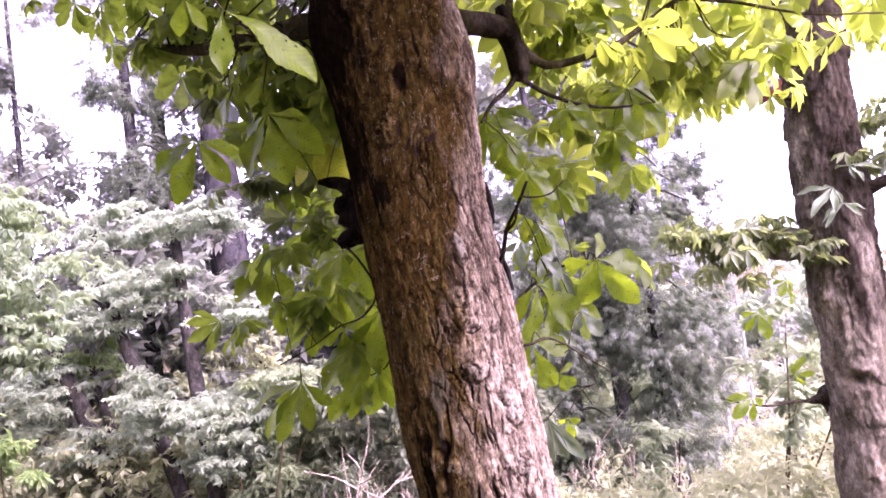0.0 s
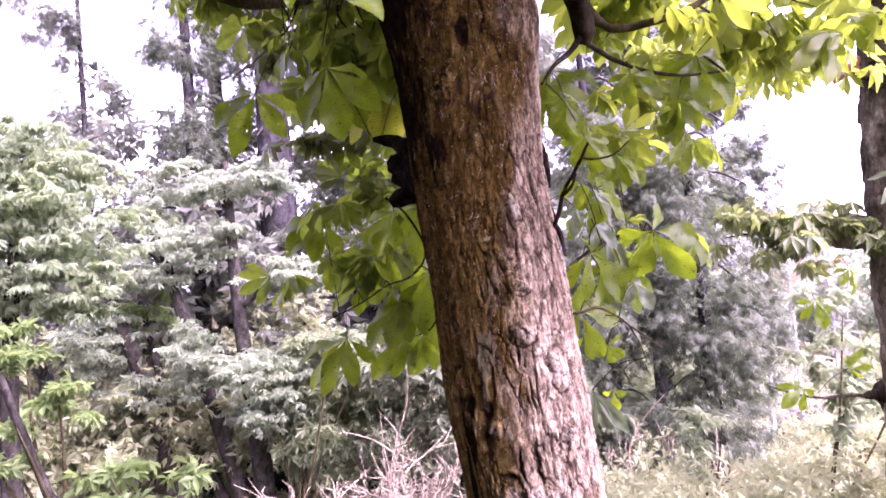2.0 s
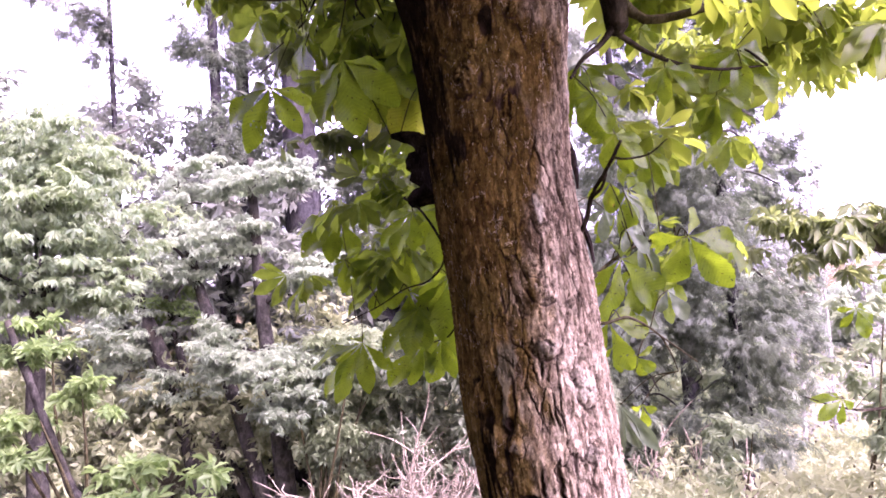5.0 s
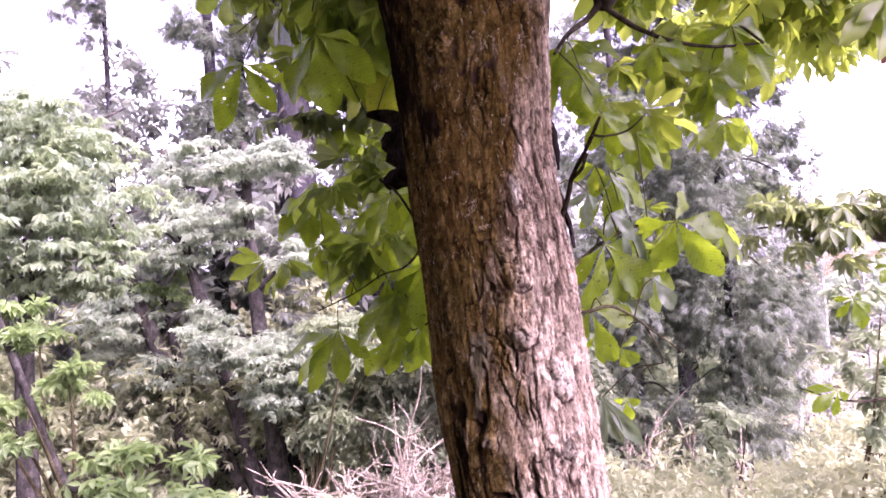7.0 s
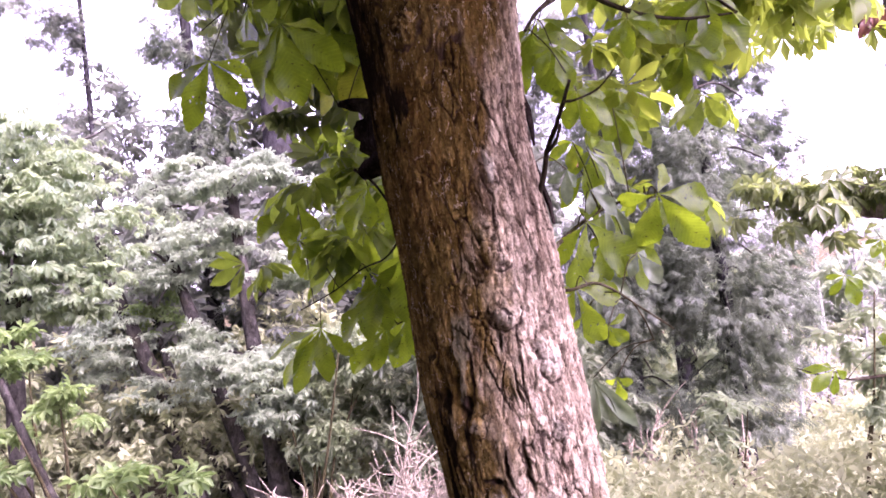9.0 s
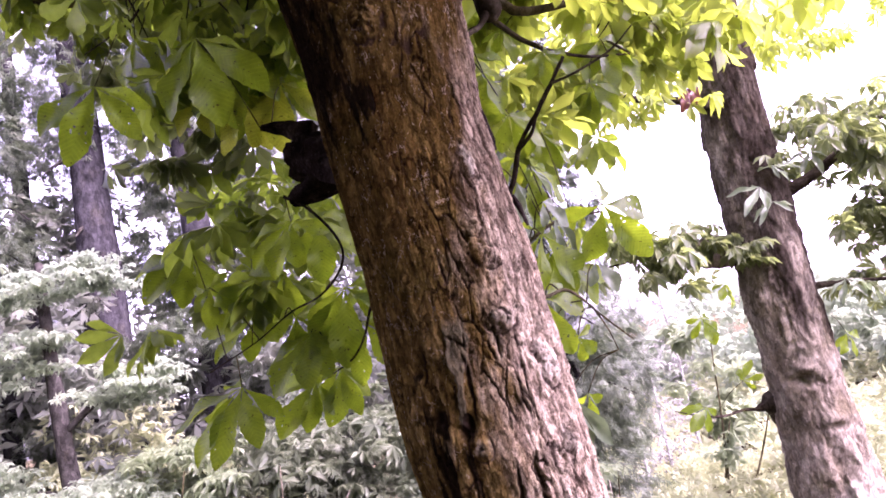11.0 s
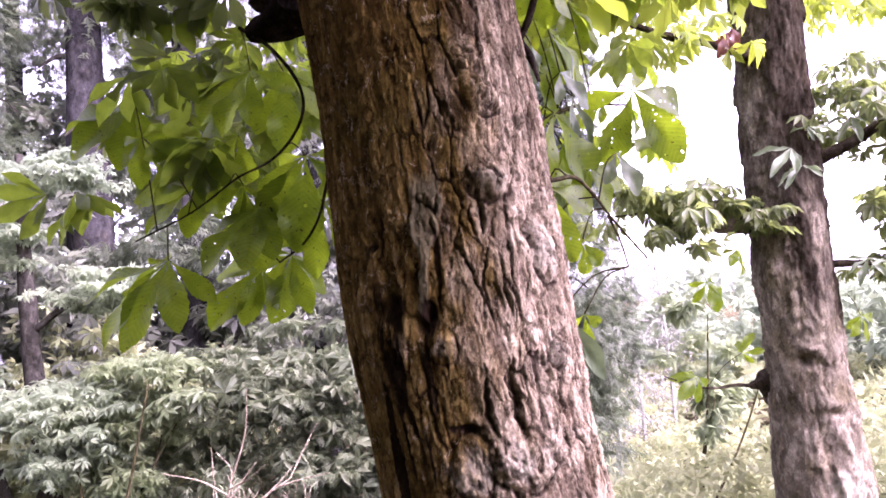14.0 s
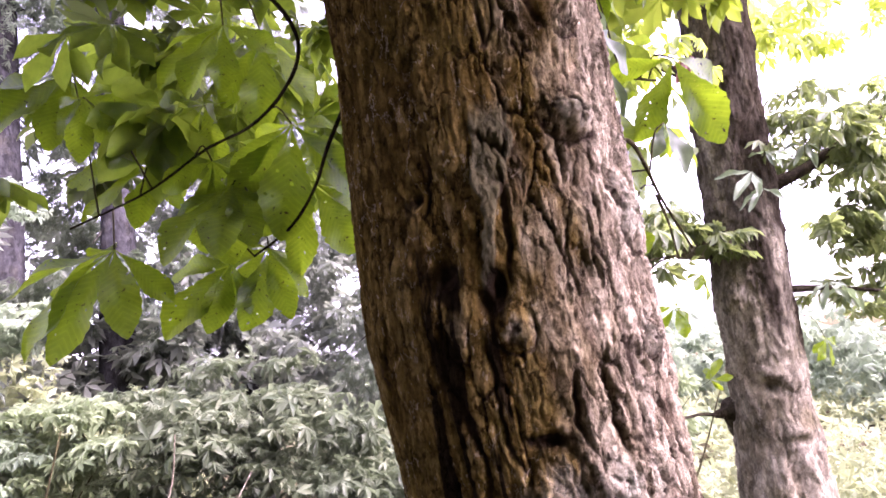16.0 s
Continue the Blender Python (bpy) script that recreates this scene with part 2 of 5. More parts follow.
def foliage(name, low, high, through_leaf, share=0.4, rough=0.45, per_object=False, spots=False, spread=1.0):
    m, n, l = material(name)
    if per_object:
        src = n.new("ShaderNodeObjectInfo").outputs["Random"]
    else:
        src = n.new("ShaderNodeNewGeometry").outputs["Random Per Island"]
    c = ramp(n, [(0.0, low), (1.0, high)])
    l.new(src, c.inputs[0])
    v = stretched(n, l, 1, 1, 1)
    no = add(n, "ShaderNodeTexNoise", Scale=1.3 if not per_object else 5.0, Detail=5.0, Roughness=0.6)
    l.new(v, no.inputs["Vector"])
    sh = ramp(n, [(0.3, (0.55, 0.6, 0.6)), (0.7, (1.4, 1.35, 1.25))])
    l.new(no.outputs["Fac"], sh.inputs[0])
    col = mixed(n, l, 0.8 * spread, c.outputs[0], sh.outputs[0], "MULTIPLY")
    tcol = mixed(n, l, 0.5 * spread, through_leaf, sh.outputs[0], "MULTIPLY")
    if spots:
        sp = add(n, "ShaderNodeTexNoise", Scale=26.0, Detail=3.0, Roughness=0.5)
        l.new(v, sp.inputs["Vector"])
        r = ramp(n, [(0.66, (0, 0, 0)), (0.70, (1, 1, 1))])
        l.new(sp.outputs["Fac"], r.inputs[0])
        col = mixed(n, l, r.outputs[0], col, (0.05, 0.035, 0.01))
        tcol = mixed(n, l, r.outputs[0], tcol, (0.06, 0.04, 0.01))
        # side veins that leave the midrib at a slant
        sep = n.new("ShaderNodeSeparateXYZ")
        l.new(v, sep.inputs[0])
        ab = n.new("ShaderNodeMath")
        ab.operation = "ABSOLUTE"
        l.new(sep.outputs[0], ab.inputs[0])
        d = n.new("ShaderNodeMath")
        d.operation = "MULTIPLY_ADD"
        d.inputs[1].default_value = -0.9
        l.new(ab.outputs[0], d.inputs[0])
        l.new(sep.outputs[1], d.inputs[2])
        f = n.new("ShaderNodeMath")
        f.operation = "PINGPONG"
        f.inputs[1].default_value = 0.03
        l.new(d.outputs[0], f.inputs[0])
        g = ramp(n, [(0.0, (1.25, 1.22, 1.1)), (0.008, (1, 1, 1)), (0.03, (0.94, 0.94, 0.94))])
        l.new(f.outputs[0], g.inputs[0])
        col = mixed(n, l, 0.8, col, g.outputs[0], "MULTIPLY")
        tcol = mixed(n, l, 0.8, tcol, g.outputs[0], "MULTIPLY")
    p = add(n, "ShaderNodeBsdfPrincipled", Roughness=rough)
    p.inputs["Specular IOR Level"].default_value = 0.3
    l.new(col, p.inputs["Base Color"])
    t = n.new("ShaderNodeBsdfTranslucent")
    l.new(tcol, t.inputs["Color"])
    mx = n.new("ShaderNodeMixShader")
    mx.inputs[0].default_value = share
    l.new(p.outputs[0], mx.inputs[1])
    l.new(t.outputs[0], mx.inputs[2])
    leaf = mx
    if spots:
        # holes eaten by insects
        eaten = add(n, "ShaderNodeTexNoise", Scale=17.0, Detail=1.0, Roughness=0.4)
        eaten.noise_dimensions = "4D"
        l.new(v, eaten.inputs["Vector"])
        w = n.new("ShaderNodeMath")
        w.operation = "MULTIPLY"
        w.inputs[1].default_value = 60.0
        l.new(src, w.inputs[0])
        l.new(w.outputs[0], eaten.inputs["W"])
        hole = ramp(n, [(0.715, (0, 0, 0)), (0.725, (1, 1, 1))])
        l.new(eaten.outputs["Fac"], hole.inputs[0])
        leaf = n.new("ShaderNodeMixShader")
        l.new(hole.outputs[0], leaf.inputs[0])
        l.new(mx.outputs[0], leaf.inputs[1])
        l.new(n.new("ShaderNodeBsdfTransparent").outputs[0], leaf.inputs[2])
    o = n.new("ShaderNodeOutputMaterial")
    l.new(leaf.outputs[0], o.inputs[0])
    return m


def soil(name, a, b):
    m, n, l = material(name)
    v = stretched(n, l, 1, 1, 1)
    x = add(n, "ShaderNodeTexNoise", Scale=1.1, Detail=9.0, Roughness=0.7)
    y = add(n, "ShaderNodeTexNoise", Scale=22.0, Detail=6.0, Roughness=0.7)
    l.new(v, x.inputs["Vector"])
    l.new(v, y.inputs["Vector"])
    c = ramp(n, [(0.35, a), (0.65, b)])
    l.new(x.outputs["Fac"], c.inputs[0])
    d = ramp(n, [(0.3, (0.5, 0.5, 0.5)), (0.7, (1.4, 1.4, 1.4))])
    l.new(y.outputs["Fac"], d.inputs[0])
    col = mixed(n, l, 0.9, c.outputs[0], d.outputs[0], "MULTIPLY")
    bu = n.new("ShaderNodeBump")
    bu.inputs["Distance"].default_value = 0.05
    l.new(y.outputs["Fac"], bu.inputs["Height"])
    p = add(n, "ShaderNodeBsdfPrincipled", Roughness=0.95)
    p.inputs["Specular IOR Level"].default_value = 0.0
    l.new(col, p.inputs["Base Color"])
    l.new(bu.outputs[0], p.inputs["Normal"])
    o = n.new("ShaderNodeOutputMaterial")
    l.new(p.outputs[0], o.inputs[0])
    return m


M_BARK = trunk_bark("chestnut_bark")
M_BARK2 = bark("grey_chestnut_bark", (0.062, 0.054, 0.038), (0.160, 0.144, 0.104), (0.285, 0.262, 0.200), (0.285, 0.265, 0.21), moss=0.4, bump=0.9, stain_shade=True)
M_LIMB = bark("limb_bark", (0.011, 0.009, 0.006), (0.028, 0.023, 0.016), (0.062, 0.054, 0.038), (0.07, 0.065, 0.05), moss=0.2, fine=1.6)
M_STUB = bark("black_rotten_wood", (0.008, 0.006, 0.005), (0.016, 0.012, 0.010), (0.035, 0.028, 0.024), (0.05, 0.045, 0.04), moss=0.1, fine=1.6)
M_TWIG = bark("twig_bark", (0.022, 0.020, 0.010), (0.050, 0.045, 0.022), (0.10, 0.09, 0.05), (0.11, 0.10, 0.07), moss=0.4, fine=2.0)
M_FAR = bark("woodland_bark", (0.015, 0.0142, 0.0118), (0.033, 0.0315, 0.0265), (0.057, 0.055, 0.047), (0.064, 0.062, 0.054), moss=0.2, fine=0.5)
# Greyer than M_FAR: the haze over the distant trunks is put into the colour.
M_TALL = bark("conifer_bark", (0.012, 0.0118, 0.0120), (0.025, 0.0245, 0.025), (0.042, 0.0415, 0.043), (0.048, 0.0475, 0.049), moss=0.1, fine=0.5)
M_DEAD = bark("dead_wood", (0.12, 0.105, 0.070), (0.22, 0.195, 0.140), (0.33, 0.30, 0.235), (0.33, 0.30, 0.24), moss=0.0)
M_DEADGREY = bark("bleached_dead_wood", (0.15, 0.155, 0.13), (0.25, 0.26, 0.225), (0.34, 0.35, 0.31), (0.36, 0.37, 0.33), moss=0.0)
M_LEAF = foliage("chestnut_leaf", (0.034, 0.064, 0.004), (0.086, 0.128, 0.009), (0.28, 0.40, 0.010), share=0.56, per_object=True, spots=True)
M_CROWN = foliage("chestnut_crown_leaf", (0.066, 0.098, 0.015), (0.160, 0.205, 0.034), (0.44, 0.54, 0.055), share=0.6)
M_PALE_LEAF = foliage("pale_leaf_underside", (0.072, 0.100, 0.056), (0.125, 0.158, 0.098), (0.18, 0.25, 0.11), share=0.3, per_object=True)
M_HUNG = foliage("hanging_chestnut_leaf", (0.032, 0.055, 0.010), (0.086, 0.120, 0.021), (0.25, 0.345, 0.025), share=0.6, per_object=True)
# Backlight on a few crown leaves, put into a brighter yellow colour.
M_YELLOW = foliage("backlit_yellow_leaf", (0.16, 0.20, 0.02), (0.24, 0.27, 0.03), (0.56, 0.62, 0.03), share=0.6, per_object=True, spots=True)
M_WITHERED = foliage("withered_leaf", (0.30, 0.14, 0.04), (0.45, 0.24, 0.07), (0.45, 0.22, 0.05), share=0.35, per_object=True)
M_RED = foliage("dead_red_leaf", (0.085, 0.032, 0.024), (0.13, 0.05, 0.036), (0.16, 0.055, 0.03), share=0.35, per_object=True)
# Darker, greyer copy of the crown leaf with shade built into its colour.
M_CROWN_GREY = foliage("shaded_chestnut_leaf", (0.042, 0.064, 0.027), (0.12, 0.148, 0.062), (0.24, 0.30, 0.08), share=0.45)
M_WHORL = foliage("rhododendron_leaf", (0.078, 0.105, 0.052), (0.180, 0.225, 0.120), (0.33, 0.40, 0.22), share=0.55, rough=0.45)
M_PALE_WHORL = foliage("pale_drooping_leaf", (0.105, 0.140, 0.086), (0.225, 0.275, 0.18), (0.37, 0.445, 0.30), share=0.57, rough=0.45)
M_CONIFER = foliage("conifer_spray", (0.060, 0.070, 0.056), (0.155, 0.170, 0.135), (0.20, 0.23, 0.16), share=0.52, rough=0.55)
M_CYPRESS = foliage("cypress_spray", (0.030, 0.042, 0.026), (0.105, 0.128, 0.082), (0.12, 0.16, 0.085), share=0.4, rough=0.55)
M_SHRUB = foliage("evergreen_shrub_leaf", (0.042, 0.058, 0.030), (0.140, 0.165, 0.098), (0.18, 0.225, 0.120), share=0.42, rough=0.5)
M_MAPLE = foliage("maple_leaf", (0.070, 0.112, 0.060), (0.170, 0.218, 0.125), (0.33, 0.42, 0.20), share=0.52)
M_SAPLING = foliage("young_leaf", (0.070, 0.122, 0.038), (0.160, 0.225, 0.080), (0.26, 0.38, 0.11), share=0.45)
# Dark leaf for the unseen woods and herbs that hold light back.
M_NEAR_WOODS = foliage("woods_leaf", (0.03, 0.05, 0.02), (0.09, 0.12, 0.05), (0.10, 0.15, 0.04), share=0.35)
M_UNDER = foliage("undergrowth_leaf", (0.155, 0.185, 0.088), (0.32, 0.35, 0.205), (0.38, 0.42, 0.20), share=0.4, rough=0.6)
M_SOIL = soil("leaf_litter", (0.045, 0.038, 0.023), (0.10, 0.088, 0.048))


# ---- mesh helpers ----
def noise_at(ix, iy, seed):
    h = (ix.astype(np.int64) * 374761393 + iy.astype(np.int64) * 668265263 + seed * 982451653) & 0xFFFFFFFF
    h = ((h ^ (h >> 13)) * 1274126177) & 0xFFFFFFFF
    return ((h ^ (h >> 16)) & 0xFFFFFF) / float(0xFFFFFF)


def smooth_noise(x, y, seed):
    ix, iy = np.floor(x), np.floor(y)
    fx, fy = x - ix, y - iy
    fx, fy = fx * fx * (3 - 2 * fx), fy * fy * (3 - 2 * fy)
    a, b = noise_at(ix, iy, seed), noise_at(ix + 1, iy, seed)
    c, d = noise_at(ix, iy + 1, seed), noise_at(ix + 1, iy + 1, seed)
    return 2 * ((a * (1 - fx) + b * fx) * (1 - fy) + (c * (1 - fx) + d * fx) * fy) - 1


def fractal(x, y, seed, octaves=4, gain=0.5):
    total, amp = np.zeros_like(x), 1.0
    for k in range(octaves):
        total += amp * smooth_noise(x * 2**k, y * 2**k, seed + 17 * k)
        amp *= gain
    return total


def plates(x, y, seed):
    """Distance to the border of jittered cells, a random value for each cell, and a slope over it."""
    ix, iy = np.floor(x), np.floor(y)
    f1, f2, val, tilt = np.full_like(x, 9.0), np.full_like(x, 9.0), np.zeros_like(x), np.zeros_like(x)
    for dx in (-1, 0, 1):
        for dy in (-1, 0, 1):
            jx, jy = ix + dx, iy + dy
            ox, oy = jx + noise_at(jx, jy, seed) - x, jy + noise_at(jx, jy, seed + 5) - y
            d = np.hypot(ox, oy)
            near = d < f1
            tilt = np.where(near, ox * (2 * noise_at(jx, jy, seed + 13) - 1) + 0.6 * oy, tilt)
            f2 = np.where(near, f1, np.minimum(f2, d))
            val = np.where(near, noise_at(jx, jy, seed + 9), val)
            f1 = np.where(near, d, f1)
    return f2 - f1, val, tilt


def mesh_of(name, V, Q, mat, smooth=True):
    me = bpy.data.meshes.new(name)
    V, Q = np.asarray(V, np.float32), np.asarray(Q, np.int32)
    k = Q.shape[1]
    me.vertices.add(len(V))
    me.vertices.foreach_set("co", V.ravel())
    me.loops.add(Q.size)
    me.loops.foreach_set("vertex_index", Q.ravel())
    me.polygons.add(len(Q))
    me.polygons.foreach_set("loop_start", np.arange(len(Q), dtype=np.int32) * k)
    me.polygons.foreach_set("use_smooth", np.full(len(Q), smooth))
    me.update(calc_edges=True)
    me.validate()
    me.materials.append(mat)
    return me


ORIGIN = {}


def thing(name, place, label, category, group="", kind=""):
    ob = new(name)
    ob.location = place
    ob.empty_display_size = 0.1
    ORIGIN[ob.name] = np.array(place, float)
    return tagged(ob, label, category, group, kind)


def part(name, V, Q, mat, parent, label="", kind="", smooth=True):
    """One mesh under a thing, or under a part; V in world coordinates."""
    org = ORIGIN[parent.name]
    ob = new(name, mesh_of(name, np.asarray(V) - org, Q, mat, smooth))
    ob.parent = parent
    ORIGIN[ob.name] = org
    return tagged(ob, label, kind=kind)


def curve_through(points, n):
    """n points on a smooth line through the given ones."""
    P = np.array(points, float)
    P = np.vstack([2 * P[0] - P[1], P, 2 * P[-1] - P[-2]])
    out = []
    m = len(P) - 3
    for t in np.linspace(0, m - 1e-6, n):
        i = int(t)
        u = t - i
        a, b, c, d = P[i:i + 4]
        out.append(0.5 * (2 * b + (c - a) * u + (2 * a - 5 * b + 4 * c - d) * u * u + (3 * b - a - 3 * c + d) * u**3))
    return np.array(out)


def tube(points, r0, r1, n=24, sides=10, rough=0.06, seed=1, cap=True, shape=None):
    """A tapered, slightly uneven round limb."""
    C = curve_through(points, n)
    T = np.gradient(C, axis=0)
    T /= np.linalg.norm(T, axis=1, keepdims=True)
    ref = np.array([0.0, 0.0, 1.0]) if abs(T[0][2]) < 0.8 else np.array([1.0, 0.0, 0.0])
    N = np.cross(T, ref)
    N /= np.linalg.norm(N, axis=1, keepdims=True)
    B = np.cross(T, N)
    a = np.linspace(0, 2 * np.pi, sides, endpoint=False)
    s = np.linspace(0, 1, n)
    R = r0 + (r1 - r0) * s
    if shape is not None:
        R = R * np.interp(s, *shape)
    length = np.linalg.norm(np.diff(C, axis=0), axis=1).sum()
    S, A = np.meshgrid(s * length / max(r0, 1e-4) * 0.25, np.cos(a) * 1.5, indexing="ij")
    S2, A2 = np.meshgrid(s * length / max(r0, 1e-4) * 0.25, np.sin(a) * 1.5, indexing="ij")
    bump = 1 + rough * (fractal(S, A + 3, seed, 3) + fractal(S2, A2 + 9, seed + 40, 3))
    rr = R[:, None] * bump
    V = C[:, None] + rr[..., None] * (np.cos(a)[None, :, None] * N[:, None] + np.sin(a)[None, :, None] * B[:, None])
    V = V.reshape(-1, 3)
    i, j = np.meshgrid(np.arange(n - 1), np.arange(sides), indexing="ij")
    k = (j + 1) % sides
    Q = np.stack([i * sides + j, i * sides + k, (i + 1) * sides + k, (i + 1) * sides + j], -1).reshape(-1, 4)
    if cap:
        base = len(V)
        V = np.vstack([V, C[:1], C[-1:] + T[-1:] * R[-1] * 0.4])
        j = np.arange(0, sides, 2)
        Q = np.vstack([Q, np.stack([np.full_like(j, base), (j + 2) % sides, (j + 1) % sides, j], -1),
                       np.stack([np.full_like(j, base + 1), (n - 1) * sides + j, (n - 1) * sides + (j + 1) % sides, (n - 1) * sides + (j + 2) % sides], -1)])
    return V, Q


def joined(pieces):
    V, Q, k = [], [], 0
    for v, q in pieces:
        V.append(v)
        Q.append(np.asarray(q) + k)
        k += len(v)
    return np.vstack(V), np.vstack(Q)


def blade(rows, cols, width, droop=0.25, fold=0.18, teeth=0.0, widest=0.62, wave=0.0, seed=0):
    """One leaflet of length 1 along y, widest past its middle."""
    r = np.random.default_rng(seed)
    V, Q = [], []
    ph = r.random() * 6
    for i in range(rows + 1):
        t = i / rows
        w = width * (np.sin(np.pi * min(t, 0.999) ** (np.log(0.5) / np.log(widest))) ** 0.95 * 0.5 + 0.012)
        for j in range(cols + 1):
            u = 2 * j / cols - 1
            edge = 1 + (teeth * ((i % 2) * 2 - 1) if abs(u) > 0.99 and 0 < i < rows else 0)
            V.append((u * w * edge, t + 0.02 * (abs(u) > 0.99) * (i < rows), -droop * t * t + fold * abs(u) * w * 2 + wave * np.sin(9 * t + ph) * abs(u) * w))
    for i in range(rows):
        for j in range(cols):
            a = i * (cols + 1) + j
            Q.append((a, a + 1, a + cols + 2, a + cols + 1))
    return np.array(V, float), np.array(Q)


def turned(V, rx, ry, rz):
    return V @ np.array(Euler((radians(rx), radians(ry), radians(rz))).to_matrix()).T


def palmate(leaflet, count=7, seed=0, spread=118, dip=22):
    r = np.random.default_rng(seed)
    out = []
    for k in range(count):
        f = 2 * k / (count - 1) - 1
        size = 1 - 0.42 * abs(f) ** 1.5 + r.uniform(-0.06, 0.06)
        out.append((turned(leaflet[0] * size, -dip - 14 * abs(f) + r.uniform(-8, 8), r.uniform(-15, 15), -f * spread + r.uniform(-6, 6)), leaflet[1]))
    return joined(out)


def whorl(leaflet, count=7, seed=0, dip=20):
    r = np.random.default_rng(seed)
    return joined([(turned(leaflet[0] * r.uniform(0.75, 1.05), -dip + r.uniform(-18, 14), r.uniform(-20, 20), 360 * k / count + r.uniform(-14, 14)), leaflet[1]) for k in range(count)])


def spray(seed=0, side=5):
    """A flat, drooping conifer spray of length 1 along y."""
    r = np.random.default_rng(seed)
    needle = NEEDLE
    out = [(needle[0] * (1.0, 1, 1), needle[1])]
    for k in range(side):
        t = 0.12 + 0.8 * k / side
        for sgn in (-1, 1):
            v = turned(needle[0] * (1.3, 1, 1) * (0.62 * (1 - 0.6 * t) + r.uniform(-0.05, 0.05)), r.uniform(-25, 5), r.uniform(-30, 30), -sgn * (48 + r.uniform(-10, 10)))
            out.append((v + (0, t, -0.25 * t * t), needle[1]))
    return joined(out)


def scatter(templates, P, axis, normal, size, rng):
    """Copies of the templates at P, their y along axis and their z near normal, joined."""
    pick = rng.integers(0, len(templates), len(P))
    Y = axis / (np.linalg.norm(axis, axis=1, keepdims=True) + 1e-9)
    X = np.cross(Y, normal)
    X /= np.linalg.norm(X, axis=1, keepdims=True) + 1e-9
    Z = np.cross(X, Y)
    out = []
    for k, (tv, tq) in enumerate(templates):
        m = np.where(pick == k)[0]
        if not len(m):
            continue
        V = P[m, None] + size[m, None, None] * (tv[None, :, 0:1] * X[m, None] + tv[None, :, 1:2] * Y[m, None] + tv[None, :, 2:3] * Z[m, None])
        Q = tq[None] + (np.arange(len(m)) * len(tv))[:, None, None]
        out.append((V.reshape(-1, 3), Q.reshape(-1, 4)))
    return joined(out)


def unit(rng, n):
    v = rng.normal(size=(n, 3))
    return v / np.linalg.norm(v, axis=1, keepdims=True)


SMALL = (np.array([(0, 0, 0), (0.165, 0.62, 0.03), (0, 1.0, -0.24), (0, 0.55, -0.09), (-0.165, 0.62, 0.03)]), np.array([(0, 1, 2, 3), (0, 3, 2, 4)]))
NEEDLE = (np.array([(0, 0, 0), (0.055, 0.45, -0.03), (0, 1.0, -0.2), (-0.055, 0.45, -0.03)]), np.array([(0, 1, 2, 3)]))
FINE = blade(7, 4, 0.36, 0.24, 0.08, teeth=0.05, wave=0.25, widest=0.64, seed=3)
T_PALM = [palmate(FINE, 7, s) for s in range(4)]
PALM_MESHES = [mesh_of("leaf", *t, M_HUNG) for t in T_PALM]
T_PALM_FAR = [palmate(SMALL, 7, s) for s in range(4)]
T_WHORL = [whorl(SMALL, 7, s) for s in range(4)]
LEAFLET_FAR = (np.array([(0, 0, 0), (0.17, 0.55, 0.02), (0, 1.0, -0.24), (-0.17, 0.55, 0.02)]), np.array([(0, 1, 2, 3)]))
T_WHORL_FAR = [whorl(LEAFLET_FAR, 7, s) for s in range(4)]
T_HERB_FAR = [whorl(LEAFLET_FAR, 5, s, dip=-35) for s in range(4)]
T_SPRAY = [spray(s) for s in range(4)]


def clustered(rng, blobs, n, tips, flat=0.35, inner=0.3):
    """Points grouped round branch tips inside ellipsoids (x, y, z, rx, ry, rz); and the way outward from each middle."""
    vol = np.array([b[3] * b[4] * b[5] for b in blobs]) ** 0.7
    P, O = [], []
    for b, share in zip(blobs, vol / vol.sum()):
        c, r = np.array(b[:3]), np.array(b[3:6])
        k = max(3, int(tips * share))
        d = unit(rng, k)
        rad = inner + (1 - inner) * rng.random(k) ** 0.6
        T = d * rad[:, None]
        m = max(4, int(n * share))
        w = rng.integers(0, k, m)
        g = rng.normal(size=(m, 3)) * (0.16, 0.16, 0.16 * flat) + T[w]
        P.append(c + g * r)
        O.append(g)
    return np.vstack(P), np.vstack(O)


def crown(name, parent, mat, templates, blobs, n, tips, size, seed, label="", flat=0.35, droop=0.35, lift=0.2, inner=0.3, up=0.9):
    """Many leaves of one crown, as one mesh."""
    rng = np.random.default_rng(seed)
    P, O = clustered(rng, blobs, n, tips, flat, inner)
    axis = O * (1, 1, 0.4) + rng.normal(size=P.shape) * 0.45 + (0, 0, -droop)
    normal = rng.normal(size=P.shape) * 0.35 + O * lift + (0, 0, up)
    s = size * rng.uniform(0.6, 1.25, len(P))
    V, Q = scatter(templates, P, axis, normal, s, rng)
    return part(name, V, Q, mat, parent, label, kind="stuff")


